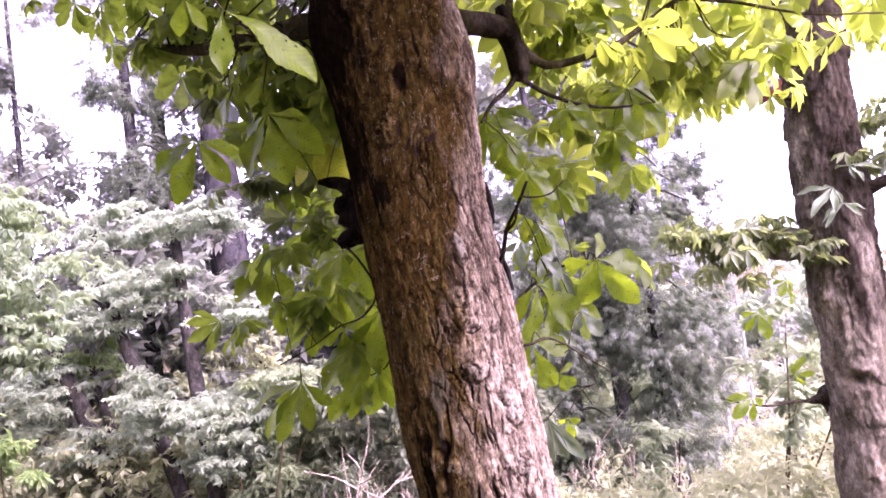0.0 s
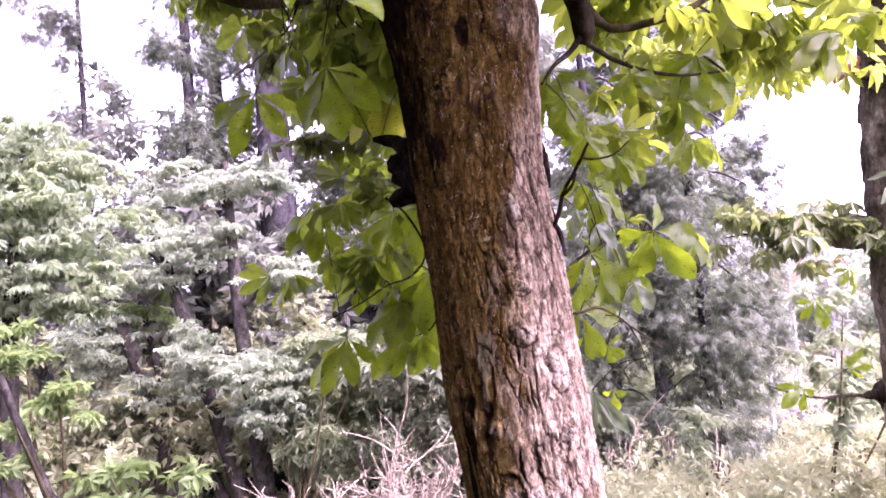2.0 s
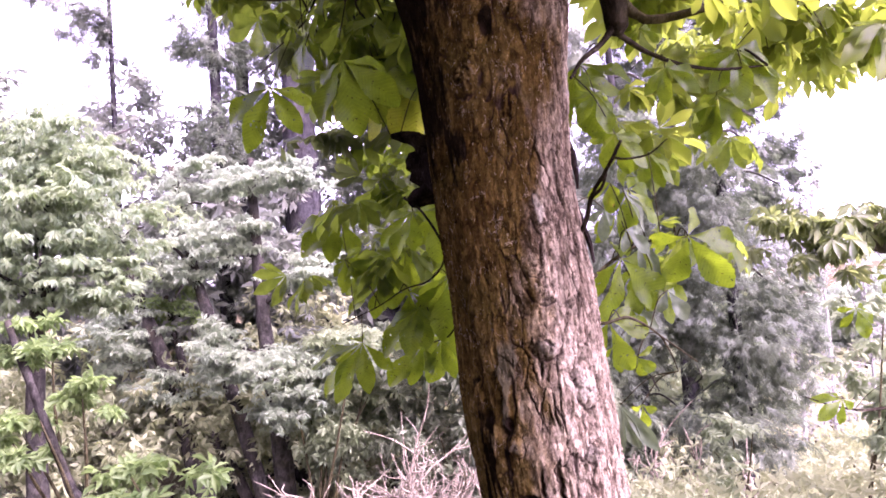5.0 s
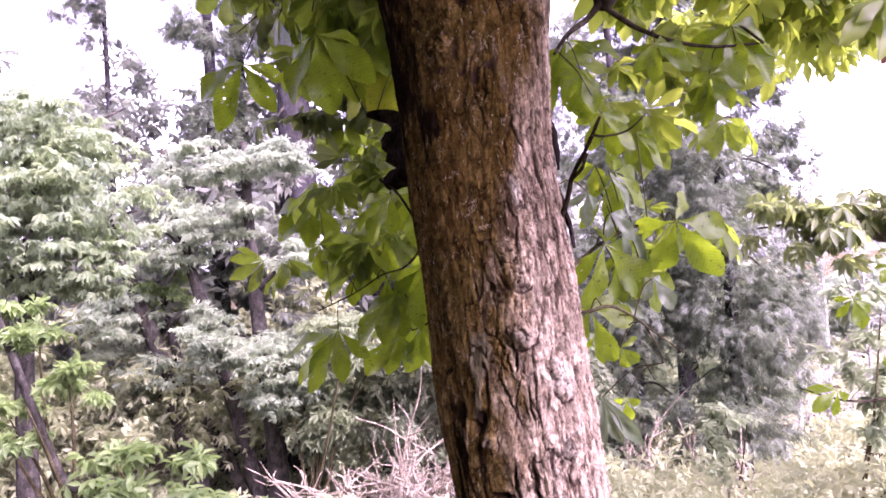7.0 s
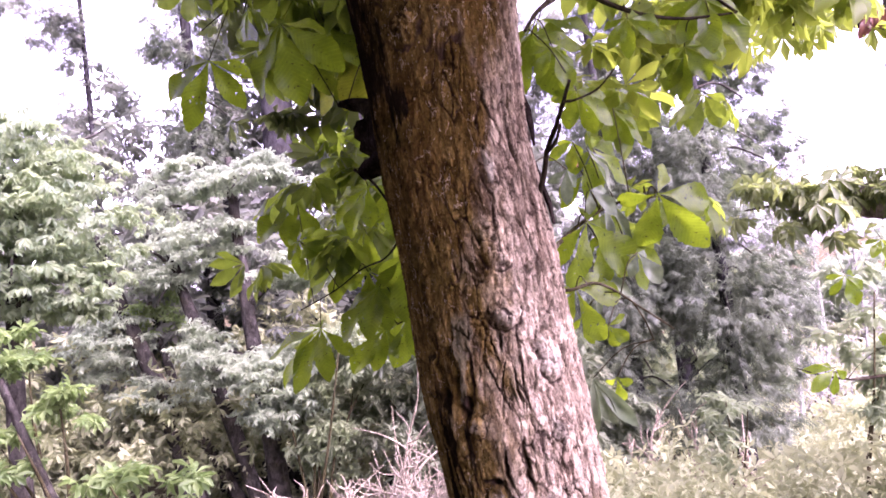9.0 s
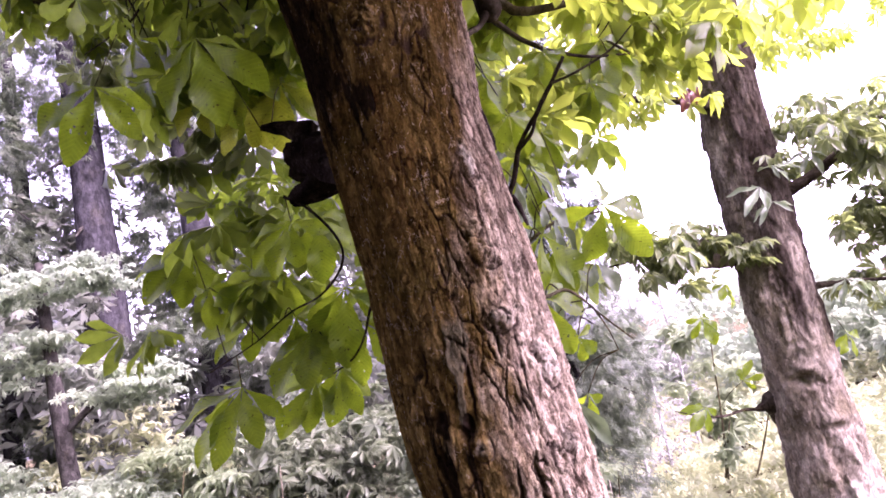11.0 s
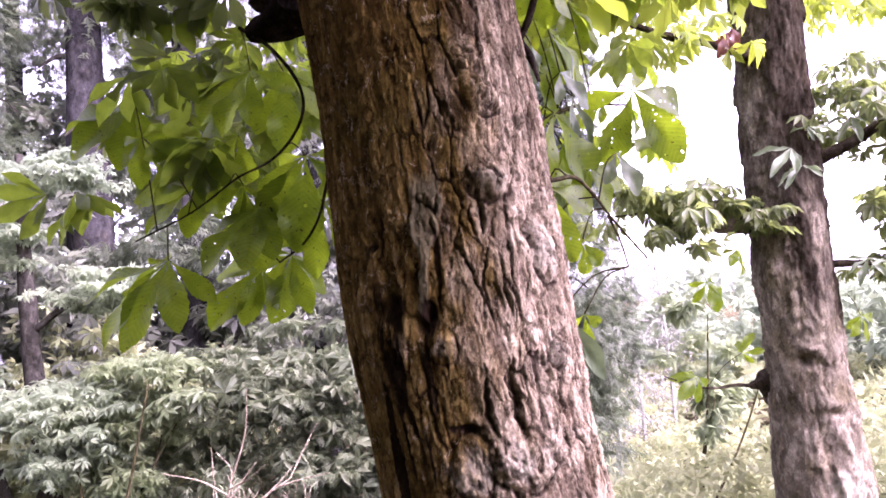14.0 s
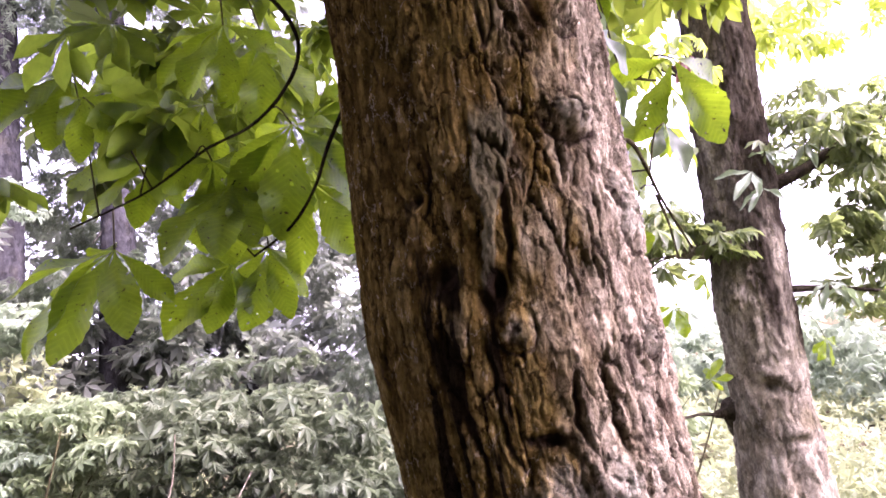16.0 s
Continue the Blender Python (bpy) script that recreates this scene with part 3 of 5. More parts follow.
def hung_leaves(parent, blobs, n, tips, size, seed, flat=0.35, droop=0.35, lift=0.2):
    """Single hand-shaped leaves, each an object on one of a few shared meshes."""
    rng = np.random.default_rng(seed)
    P, O = clustered(rng, blobs, n, tips, flat)
    axis = O * (1, 1, 0.4) + rng.normal(size=P.shape) * 0.45 + (0, 0, -droop)
    normal = rng.normal(size=P.shape) * 0.35 + O * lift + (0, 0, 0.9)
    for p, a, nn in zip(P, axis, normal):
        y = Vector(a).normalized()
        x = y.cross(Vector(nn)).normalized()
        z = x.cross(y)
        ob = new("leaf", PALM_MESHES[int(rng.integers(0, len(PALM_MESHES)))])
        ob.parent = parent
        k = size * rng.uniform(0.6, 1.25)
        ob.matrix_basis = Matrix.Translation(Vector(p - ORIGIN[parent.name])) @ Matrix((x, y, z)).transposed().to_4x4() @ Matrix.Diagonal((k, k, k, 1))


def twiglets(parent, blobs, start, count, seed, mat):
    """Thin forking twigs that carry the leaves of a crown."""
    rng = np.random.default_rng(seed)
    pieces = []
    C = np.vstack([curve_through(line, 12)[4:] for line in start])
    for k in range(count):
        b = blobs[k % len(blobs)]
        e = np.array(b[:3]) + unit(rng, 1)[0] * np.array(b[3:6]) * rng.uniform(0.3, 0.95)
        s0 = C[np.argmin(np.linalg.norm(C - e, axis=1))]
        m = (s0 + e) / 2 + rng.normal(size=3) * 0.05 + (0, 0, 0.05)
        pieces.append(tube([tuple(s0), tuple(m), tuple(e)], 0.006, 0.002, 9, 5, 0.1, seed + k, cap=False))
    return part("twig_spray", *joined(pieces), mat, parent, kind="stuff")


# ---- ground ----
def height(x, y):
    t = np.clip((np.asarray(y, float) - 2.0) / 10.5, 0, 1)
    side = 0.35 * np.clip((np.asarray(x, float) - 1.5) / 8.0, 0, 1)
    return -2.4 * t * t * (3 - 2 * t) * (1 - side) + 0.06 * fractal(np.asarray(x, float) * 0.7 + 50, np.asarray(y, float) * 0.7 + 50, 3, 3)


def build_ground():
    g = np.concatenate([-np.geomspace(400, 13, 24), np.linspace(-12, 12, 97), np.geomspace(13, 400, 24)])
    X, Y = np.meshgrid(g, g + 6.0, indexing="ij")
    V = np.stack([X, Y, height(X, Y)], -1).reshape(-1, 3)
    n = len(g)
    i, j = np.meshgrid(np.arange(n - 1), np.arange(n - 1), indexing="ij")
    Q = np.stack([i * n + j, (i + 1) * n + j, (i + 1) * n + j + 1, i * n + j + 1], -1).reshape(-1, 4)
    ob = new("ground", mesh_of("ground", V, Q, M_SOIL))
    return tagged(ob, "sloping woodland floor of brown leaf litter", "ground", kind="structure")


ground = build_ground()


def on_ground(x, y, sink=0.05):
    return (x, y, float(height(x, y)) - sink)


# ---- the leaning chestnut tree in front ----
AXIS_Z = (0.0, 0.4, 0.8, 1.0, 1.2, 1.4, 1.6, 1.8, 2.0, 2.2, 2.4, 3.0, 4.6)
AXIS_X = (0.10, 0.095, 0.082, 0.064, 0.046, 0.034, 0.020, 0.003, -0.018, -0.024, -0.031, -0.05, -0.10)
AXIS_Y = (2.19, 2.19, 2.19, 2.20, 2.20, 2.185, 2.17, 2.16, 2.16, 2.165, 2.18, 2.20, 2.24)
GIRTH = (0.33, 0.255, 0.213, 0.213, 0.220, 0.214, 0.209, 0.209, 0.209, 0.222, 0.238, 0.215, 0.18)


def knot(D, U, Z, u, z, w, h, out, rings=0.0):
    d = np.hypot((U - u) / w, (Z - z) / h) * (1 + 0.25 * fractal(U * 45, Z * 35, 19, 3))
    g = np.exp(-d * d * 1.4)
    return D * (1 - 0.55 * np.exp(-d * d)) + out * g + 0.6 * rings * np.cos(d * 10 + 2.0 * fractal(U * 60, Z * 60, 29, 2)) * np.exp(-d * 1.3)


def bark_cracks(U, Z, strokes, seed):
    """Long ragged cracks (u, z, length, half width, depth); the bark lifts along one side of each."""
    D, inside = np.zeros_like(U), np.zeros_like(U)
    for k, (u, z, length, half, depth) in enumerate(strokes):
        rows = np.where(np.abs(Z[:, 0] - z) < length * 0.55)[0]
        if not len(rows):
            continue
        r = slice(rows[0], rows[-1] + 1)
        zz = Z[r, :1]
        path = u + 0.022 * smooth_noise(zz * 6 + k * 7.3, zz * 0 + 0.5, seed) + 0.008 * smooth_noise(zz * 34 + k * 3.1, zz * 0 + 0.5, seed + 1) + 0.003 * smooth_noise(zz * 110 + k, zz * 0 + 0.5, seed + 2)
        end = np.clip(1 - (2 * np.abs(zz - z) / length) ** 2, 0, 1)
        w = 1.15 * half * (0.35 + 0.65 * end) * (0.6 + 0.8 * np.abs(smooth_noise(zz * 22 + k, zz * 0 + 2.5, seed + 3)))
        du = U[r] - path
        side = 1 if k % 3 else -1
        cut = np.exp(-(du / w) ** 4) * np.sqrt(end)
        lip = np.where(du * side > 0, np.exp(-np.abs(du) / 0.016), np.exp(-np.abs(du) / 0.004) * 0.3) * np.sqrt(end)
        D[r] += 0.0022 * lip - 0.65 * depth * cut
        inside[r] = np.maximum(inside[r], cut)
    return D, inside


def shed_patches(U, Z):
    """Places where a plate has come away: a crisp ragged upper edge, running out below."""
    rng = np.random.default_rng(52)
    D = np.zeros_like(U)
    spots = [(-0.047, 1.062, 0.050, 0.085, 0.011), (0.012, 1.470, 0.024, 0.05, 0.012), (-0.010, 1.592, 0.030, 0.05, 0.011), (-0.06, 1.44, 0.03, 0.06, 0.005), (0.10, 1.40, 0.03, 0.05, 0.008), (0.15, 1.43, 0.04, 0.04, 0.010)]
    for _ in range(75):
        spots.append((rng.uniform(-0.30, 0.36), rng.uniform(0.8, 2.75), rng.uniform(0.008, 0.032), rng.uniform(0.03, 0.12), rng.uniform(0.003, 0.008)))
    jag_z = 0.018 * fractal(U * 55, Z * 3, 61, 4, 0.7)
    jag_u = 0.010 * fractal(U * 8, Z * 40, 67, 4, 0.7)
    for u, z, w, h, depth in spots:
        rows = np.where(np.abs(Z[:, 0] - z) < h + 0.05)[0]
        if not len(rows):
            continue
        r = slice(rows[0], rows[-1] + 1)
        down = z + jag_z[r] - 1.2 * (U[r] - u) ** 2 / w - Z[r]
        D[r] -= depth * np.clip(down / 0.003, 0, 1) * np.clip(1 - down / h, 0, 1) * np.clip((w - np.abs(U[r] - u + jag_u[r])) / 0.004, 0, 1)
    return D


def crack_strokes():
    rng = np.random.default_rng(44)
    out = []
    for _ in range(46):
        u = 0.02 + 0.34 * rng.random() ** 0.9
        out.append((u, rng.uniform(0.75, 2.8), rng.uniform(0.06, 0.20), rng.uniform(0.0014, 0.0034), rng.uniform(0.008, 0.018)))
    for _ in range(26):
        out.append((rng.uniform(-0.36, 0.03), rng.uniform(0.75, 2.8), rng.uniform(0.04, 0.12), rng.uniform(0.0012, 0.0026), rng.uniform(0.005, 0.011)))
    out += [(0.137, 1.97, 0.17, 0.0042, 0.022), (0.190, 1.88, 0.33, 0.0048, 0.026), (0.222, 1.75, 0.17, 0.0065, 0.028), (0.140, 2.54, 0.22, 0.0052, 0.022), (0.171, 2.27, 0.15, 0.0045, 0.022),
            (0.245, 2.23, 0.20, 0.0055, 0.026), (0.290, 1.31, 0.14, 0.0050, 0.022), (0.061, 2.42, 0.18, 0.0055, 0.020), (-0.066, 1.33, 0.17, 0.0048, 0.018), (-0.161, 1.39, 0.10, 0.0040, 0.014)]
    out += [(0.020, 1.400, 0.055, 0.0040, 0.022), (0.039, 1.400, 0.055, 0.0040, 0.022), (-0.018, 1.09, 0.10, 0.0050, 0.024), (0.042, 1.085, 0.17, 0.0062, 0.030), (0.061, 1.29, 0.11, 0.0034, 0.018),
            (0.105, 1.30, 0.07, 0.0036, 0.018), (0.175, 1.62, 0.20, 0.0050, 0.024), (0.142, 1.14, 0.16, 0.0040, 0.020), (-0.150, 1.10, 0.30, 0.0060, 0.016), (-0.100, 1.10, 0.20, 0.0045, 0.014)]
    return out


def bark_relief(U, Z):
    """Flaking bark with long cracks; U along the girth from the side that faces the path, Z up. Also a mask for the
    gaps and painted recess shade, and a tone for each plate.
    """
    wu = U + 0.010 * fractal(U * 7 + 3, Z * 4, 13, 2) + 0.0020 * fractal(U * 50 + 7, Z * 30, 11, 4, 0.7)
    wz = Z + 0.020 * fractal(U * 12 + 8, Z * 6, 21, 2) + 0.010 * fractal(U * 50, Z * 20 + 3, 23, 4, 0.7)
    D = 0.008 * fractal(U * 7 + 1, Z * 2.2, 31, 3) + 0.0022 * fractal(U * 22 + 4, Z * 6, 37, 2)
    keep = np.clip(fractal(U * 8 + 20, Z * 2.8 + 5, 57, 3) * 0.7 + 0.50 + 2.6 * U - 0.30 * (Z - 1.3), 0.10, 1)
    gap_shade, tone = np.zeros_like(U), np.full_like(U, 0.45)
    for su, sz, seed, step, lean, cut, width, share in ((24, 7.0, 41, 0.0044, 0.0018, 0.009, 0.060, 0.32), (54, 18, 61, 0.0038, 0.0026, 0.0042, 0.048, 0.52), (120, 44, 71, 0.0020, 0.0016, 0.0, 0.05, 0.40)):
        border, val, tilt = plates(wu * su + seed, wz * sz, seed)
        D += ((val - 0.5) * step + tilt * lean) * (0.18 + 0.82 * keep)
        open_here = np.clip(-0.15 + 0.75 * keep + 1.1 * fractal(U * 14, Z * 6, seed + 3, 3), 0, 1)
        g = np.exp(-(border / width) ** 2) * open_here
        D -= cut * g
        gap_shade = np.maximum(gap_shade, g * min(1.0, cut / 0.006))
        tone += (val - 0.5) * share * (0.5 + 0.5 * keep)
    # fibres
    fibre = fractal(wu * 120, wz * 15, 97, 3, 0.6)
    D += 0.0012 * fibre * (0.5 + 0.5 * keep) + 0.0014 * fractal(wu * 260, wz * 90, 103, 2, 0.6)
    # above 1.42 m the crown's shade is painted into the tone
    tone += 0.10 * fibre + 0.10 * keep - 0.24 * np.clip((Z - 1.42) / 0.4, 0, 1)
    carve, inside = bark_cracks(U, Z, crack_strokes(), 47)
    shed = shed_patches(U, Z)
    D += carve + shed
    tone -= np.clip(-shed / 0.008, 0, 1) * 0.16
    gap_shade = np.maximum(gap_shade, inside)
    # burls, healed scars and hollows
    for u, z, w, h, out, rings in ((0.056, 1.467, 0.040, 0.036, 0.024, 0.0045), (0.069, 1.612, 0.036, 0.034, 0.020, 0.0040), (0.060, 1.672, 0.026, 0.020, 0.012, 0.002), (0.097, 1.815, 0.022, 0.045, 0.007, 0.0),
                                   (0.160, 1.345, 0.034, 0.055, 0.012, 0.003), (0.147, 1.169, 0.026, 0.028, 0.014, 0.002), (0.030, 1.000, 0.050, 0.045, 0.018, 0.004), (-0.068, 0.985, 0.040, 0.040, 0.010, 0.003),
                                   (-0.065, 1.199, 0.022, 0.030, 0.010, 0.0), (0.082, 2.385, 0.018, 0.026, 0.012, 0.003), (-0.059, 2.219, 0.045, 0.060, 0.006, 0.003)):
        d = np.hypot((U - u) / w, (Z - z) / h) + 0.12 * fractal(U * 60, Z * 50, 87, 3, 0.6)
        g = np.exp(-d * d)
        # dark ring, strongest below: the burl's under-shadow painted into the mask
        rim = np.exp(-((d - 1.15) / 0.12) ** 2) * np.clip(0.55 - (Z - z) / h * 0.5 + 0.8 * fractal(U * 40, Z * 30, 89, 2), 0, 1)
        gap_shade = np.maximum(gap_shade * (1 - 0.6 * g), 0.9 * rim)
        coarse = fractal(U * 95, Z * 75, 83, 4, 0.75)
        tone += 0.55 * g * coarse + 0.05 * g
        gap_shade = np.maximum(gap_shade, 0.8 * g * np.clip(-coarse * 1.6 - 0.35, 0, 1))
        D = knot(D, U, Z, u, z, w, h, out, rings) - 0.006 * rim + 0.0045 * g * coarse
    for u, z, w, h, out in ((-0.079, 1.250, 0.014, 0.022, -0.034), (-0.097, 1.236, 0.012, 0.022, -0.028), (-0.148, 1.275, 0.020, 0.024, -0.026), (-0.168, 1.380, 0.010, 0.012, -0.020), (0.030, 1.418, 0.026, 0.010, -0.010),
                            (-0.018, 1.560, 0.030, 0.012, -0.009), (0.146, 1.571, 0.012, 0.022, -0.018), (-0.050, 1.058, 0.036, 0.013, -0.026), (-0.057, 1.385, 0.020, 0.012, -0.014), (0.010, 2.330, 0.014, 0.030, -0.016),
                            (-0.150, 2.080, 0.030, 0.100, -0.010), (0.000, 1.725, 0.030, 0.010, -0.010)):
        D = knot(D, U, Z, u, z, w, h, out)
        # the shade inside each hollow is painted by its depth
        gap_shade = np.maximum(gap_shade, np.clip(-out / 0.026, 0, 1) * np.exp(-np.hypot((U - u) / w, (Z - z) / h) ** 2 * 1.3))
    # a hanging grey slab above the rotten hollows
    slab = np.clip((0.027 * np.clip((Z - 1.34) / 0.05, 0.36, 1) - np.abs(U + 0.064 - 0.16 * (Z - 1.40) + 0.005 * fractal(Z * 30, U * 30, 211, 3))) / 0.004, 0, 1) * np.clip((Z - 1.235) / 0.012, 0, 1) * np.clip((1.50 - Z) / 0.05, 0, 1)
    D += 0.007 * slab
    return D, np.clip(gap_shade, 0, 1), np.clip(tone, 0, 1), slab


def big_trunk():
    zs = np.concatenate([np.linspace(-0.15, 0.78, 50, endpoint=False), np.linspace(0.78, 2.78, 700, endpoint=False), np.linspace(2.78, 4.6, 60)])
    front = np.linspace(-1.75, 1.75, 380)
    rear = np.linspace(1.75, 2 * np.pi - 1.75, 62)[1:-1]
    phi = np.concatenate([front, rear])
    Z, A = np.meshgrid(zs, phi, indexing="ij")
    wrap = np.where(A > np.pi, A - 2 * np.pi, A)
    R = np.interp(Z, AXIS_Z, GIRTH)
    cx, cy = np.interp(Z, AXIS_Z, AXIS_X), np.interp(Z, AXIS_Z, AXIS_Y)
    D, gap_shade, tone, slab = bark_relief(wrap * 0.21, Z)
    D = D - 0.003
    # collars under the two limbs
    D += 0.018 * np.exp(-((wrap - 1.35) / 0.5) ** 2 - ((Z - 2.46) / 0.12) ** 2)
    D += 0.050 * np.exp(-((wrap + 1.3) / 0.6) ** 2 - ((Z - 2.62) / 0.16) ** 2)
    R = R + D
    V = np.stack([cx + R * np.sin(A), cy - R * np.cos(A), Z], -1).reshape(-1, 3)
    n, m = len(zs), len(phi)
    i, j = np.meshgrid(np.arange(n - 1), np.arange(m), indexing="ij")
    k = (j + 1) % m
    Q = np.stack([i * m + j, i * m + k, (i + 1) * m + k, (i + 1) * m + j], -1).reshape(-1, 4)
    return V, Q, {"stain_shade": stains_and_shade(wrap * 0.21, Z), "film_shade": film_shade(wrap * 0.21, Z), "gap_shade": gap_shade, "tone": tone, "lichen": slab}


def stains_and_shade(U, Z):
    """Black damp streaks below the old limb collar and the rotten hollows, with the shadow under a bark lip painted in
    (positive); pale healed scars (negative).
    """
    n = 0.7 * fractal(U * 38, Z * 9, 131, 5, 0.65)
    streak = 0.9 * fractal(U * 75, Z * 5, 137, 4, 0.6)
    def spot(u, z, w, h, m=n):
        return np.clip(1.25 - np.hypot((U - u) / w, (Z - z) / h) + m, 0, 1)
    # the thin spot at 1.062 m paints the shadow under the bark lip
    wet_shade = np.maximum.reduce([spot(-0.225, 2.56, 0.17, 0.42, 0.5 * n), spot(-0.235, 2.22, 0.12, 0.30, 0.5 * n), spot(-0.155, 2.06, 0.035, 0.10), spot(-0.105, 2.04, 0.022, 0.05), spot(0.015, 2.36, 0.015, 0.04), spot(-0.148, 1.262, 0.030, 0.036), spot(-0.170, 1.375, 0.018, 0.018),
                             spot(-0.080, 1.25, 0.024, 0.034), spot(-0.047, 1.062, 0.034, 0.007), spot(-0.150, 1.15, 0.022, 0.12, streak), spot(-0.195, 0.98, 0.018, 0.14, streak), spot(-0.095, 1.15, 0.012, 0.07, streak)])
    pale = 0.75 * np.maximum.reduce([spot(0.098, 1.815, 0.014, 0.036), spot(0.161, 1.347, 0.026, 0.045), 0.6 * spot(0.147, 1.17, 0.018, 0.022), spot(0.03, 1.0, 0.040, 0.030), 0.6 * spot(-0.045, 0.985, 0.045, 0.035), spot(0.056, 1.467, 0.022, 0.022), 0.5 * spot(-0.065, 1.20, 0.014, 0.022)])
    return wet_shade - 0.55 * pale * (wet_shade < 0.2)


def film_shade(U, Z):
    """Olive-brown film, with the shade of the left side and the upper trunk painted in."""
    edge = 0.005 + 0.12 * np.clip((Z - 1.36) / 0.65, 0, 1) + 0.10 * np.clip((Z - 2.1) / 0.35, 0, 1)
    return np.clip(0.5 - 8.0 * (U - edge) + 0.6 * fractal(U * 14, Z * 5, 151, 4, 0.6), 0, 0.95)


main_tree = thing("chestnut_tree", (0.10, 2.19, 0.0), "leaning horse chestnut with flaking brown bark", "tree", "chestnut trees")
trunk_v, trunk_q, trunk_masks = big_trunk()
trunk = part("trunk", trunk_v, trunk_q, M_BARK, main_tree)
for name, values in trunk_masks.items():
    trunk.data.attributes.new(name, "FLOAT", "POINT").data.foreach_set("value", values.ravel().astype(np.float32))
TWIGS = []


def limb(parent, name, points, r0, r1, mat, sides=10, n=None, label="", seed=1, rough=0.08, shape=None):
    n = n or max(8, 7 * len(points))
    TWIGS.append((parent.name, curve_through(points, 5 * len(points))))
    return part(name, *tube(points, r0, r1, n, sides, rough, seed, shape=shape), mat, parent, label)


limb(main_tree, "broken_stub", [(-0.10, 2.25, 2.00), (-0.20, 2.34, 2.02), (-0.27, 2.40, 2.06), (-0.32, 2.43, 2.08)], 0.080, 0.045, M_STUB, 28, 40, "dark broken limb stub", 5, 0.6)
limb(main_tree, "stub_prong", [(-0.27, 2.41, 2.12), (-0.34, 2.42, 2.165), (-0.41, 2.42, 2.18)], 0.036, 0.008, M_STUB, 16, 26, seed=8, rough=0.55)
limb(main_tree, "stub_prong", [(-0.24, 2.38, 2.00), (-0.31, 2.41, 1.96), (-0.36, 2.42, 1.94)], 0.050, 0.014, M_STUB, 16, 26, seed=9, rough=0.55)
limb(main_tree, "twig", [(-0.38, 2.42, 1.96), (-0.32, 2.40, 1.91), (-0.26, 2.36, 1.82), (-0.24, 2.36, 1.75), (-0.27, 2.42, 1.70), (-0.34, 2.50, 1.66), (-0.44, 2.58, 1.64), (-0.57, 2.66, 1.58), (-0.73, 2.70, 1.52)], 0.0048, 0.0022, M_LIMB, 8, 50)
limb(main_tree, "twig", [(-0.15, 2.30, 1.66), (-0.20, 2.36, 1.57), (-0.23, 2.45, 1.51), (-0.28, 2.55, 1.46), (-0.36, 2.68, 1.43)], 0.0042, 0.0025, M_LIMB, 8)
limb(main_tree, "limb", [(-0.10, 2.20, 2.60), (-0.32, 2.34, 2.74), (-0.65, 2.58, 2.84), (-1.05, 2.85, 2.98), (-1.35, 3.0, 3.15)], 0.060, 0.010, M_TWIG, 14, 40, seed=3, rough=0.12)
limb(main_tree, "limb", [(0.08, 2.20, 2.62), (0.20, 2.34, 2.66), (0.32, 2.46, 2.68), (0.38, 2.52, 2.67)], 0.047, 0.040, M_LIMB, 12, 24, seed=4, rough=0.12)
limb(main_tree, "limb_burl", [(0.36, 2.52, 2.78), (0.385, 2.545, 2.70), (0.395, 2.56, 2.62), (0.40, 2.57, 2.54), (0.40, 2.57, 2.49)], 0.045, 0.03, M_LIMB, 14, 30, "knotted burl at the limb's end", 12, 0.3, ([0, 0.3, 0.6, 0.85, 1], [0.5, 1.3, 1.5, 1.35, 0.6]))
limb(main_tree, "twig", [(0.41, 2.57, 2.64), (0.48, 2.64, 2.585), (0.58, 2.70, 2.575), (0.86, 2.80, 2.66), (1.17, 2.90, 2.85), (1.60, 3.05, 3.05)], 0.022, 0.008, M_TWIG, 10, 44, seed=6)
limb(main_tree, "twig", [(1.17, 2.90, 2.85), (1.45, 3.0, 2.83), (1.80, 3.1, 2.76), (2.2, 3.2, 2.74)], 0.010, 0.004, M_TWIG, 8)
limb(main_tree, "twig", [(0.40, 2.57, 2.50), (0.50, 2.63, 2.44), (0.62, 2.67, 2.39), (0.76, 2.70, 2.36), (0.95, 2.76, 2.37)], 0.011, 0.004, M_LIMB, 8, 30)
limb(main_tree, "twig", [(0.39, 2.56, 2.52), (0.34, 2.50, 2.44), (0.27, 2.42, 2.37), (0.22, 2.36, 2.29)], 0.013, 0.005, M_LIMB, 8, 24)
limb(main_tree, "twig", [(0.39, 2.55, 2.75), (0.42, 2.58, 2.85), (0.50, 2.62, 3.0)], 0.018, 0.010, M_TWIG, 8)
limb(main_tree, "twig", [(0.17, 2.18, 1.72), (0.215, 2.10, 1.79), (0.240, 2.04, 1.865), (0.270, 1.91, 1.905), (0.298, 1.775, 1.950)], 0.0080, 0.0040, M_LIMB, 10, 44, seed=7, rough=0.16)
limb(main_tree, "twig", [(0.284, 1.84, 1.925), (0.305, 1.76, 1.905), (0.34, 1.655, 1.892), (0.37, 1.60, 1.91)], 0.0034, 0.0014, M_TWIG, 8)
limb(main_tree, "twig", [(0.236, 2.05, 1.855), (0.262, 2.00, 1.875), (0.275, 1.97, 1.905)], 0.0055, 0.0035, M_LIMB, 8, 20, seed=17)
limb(main_tree, "twig", [(0.17, 2.22, 1.52), (0.25, 2.2, 1.5), (0.32, 2.24, 1.51), (0.38, 2.3, 1.48), (0.44, 2.36, 1.43), (0.55, 2.45, 1.34)], 0.006, 0.0022, M_TWIG, 8, 30)
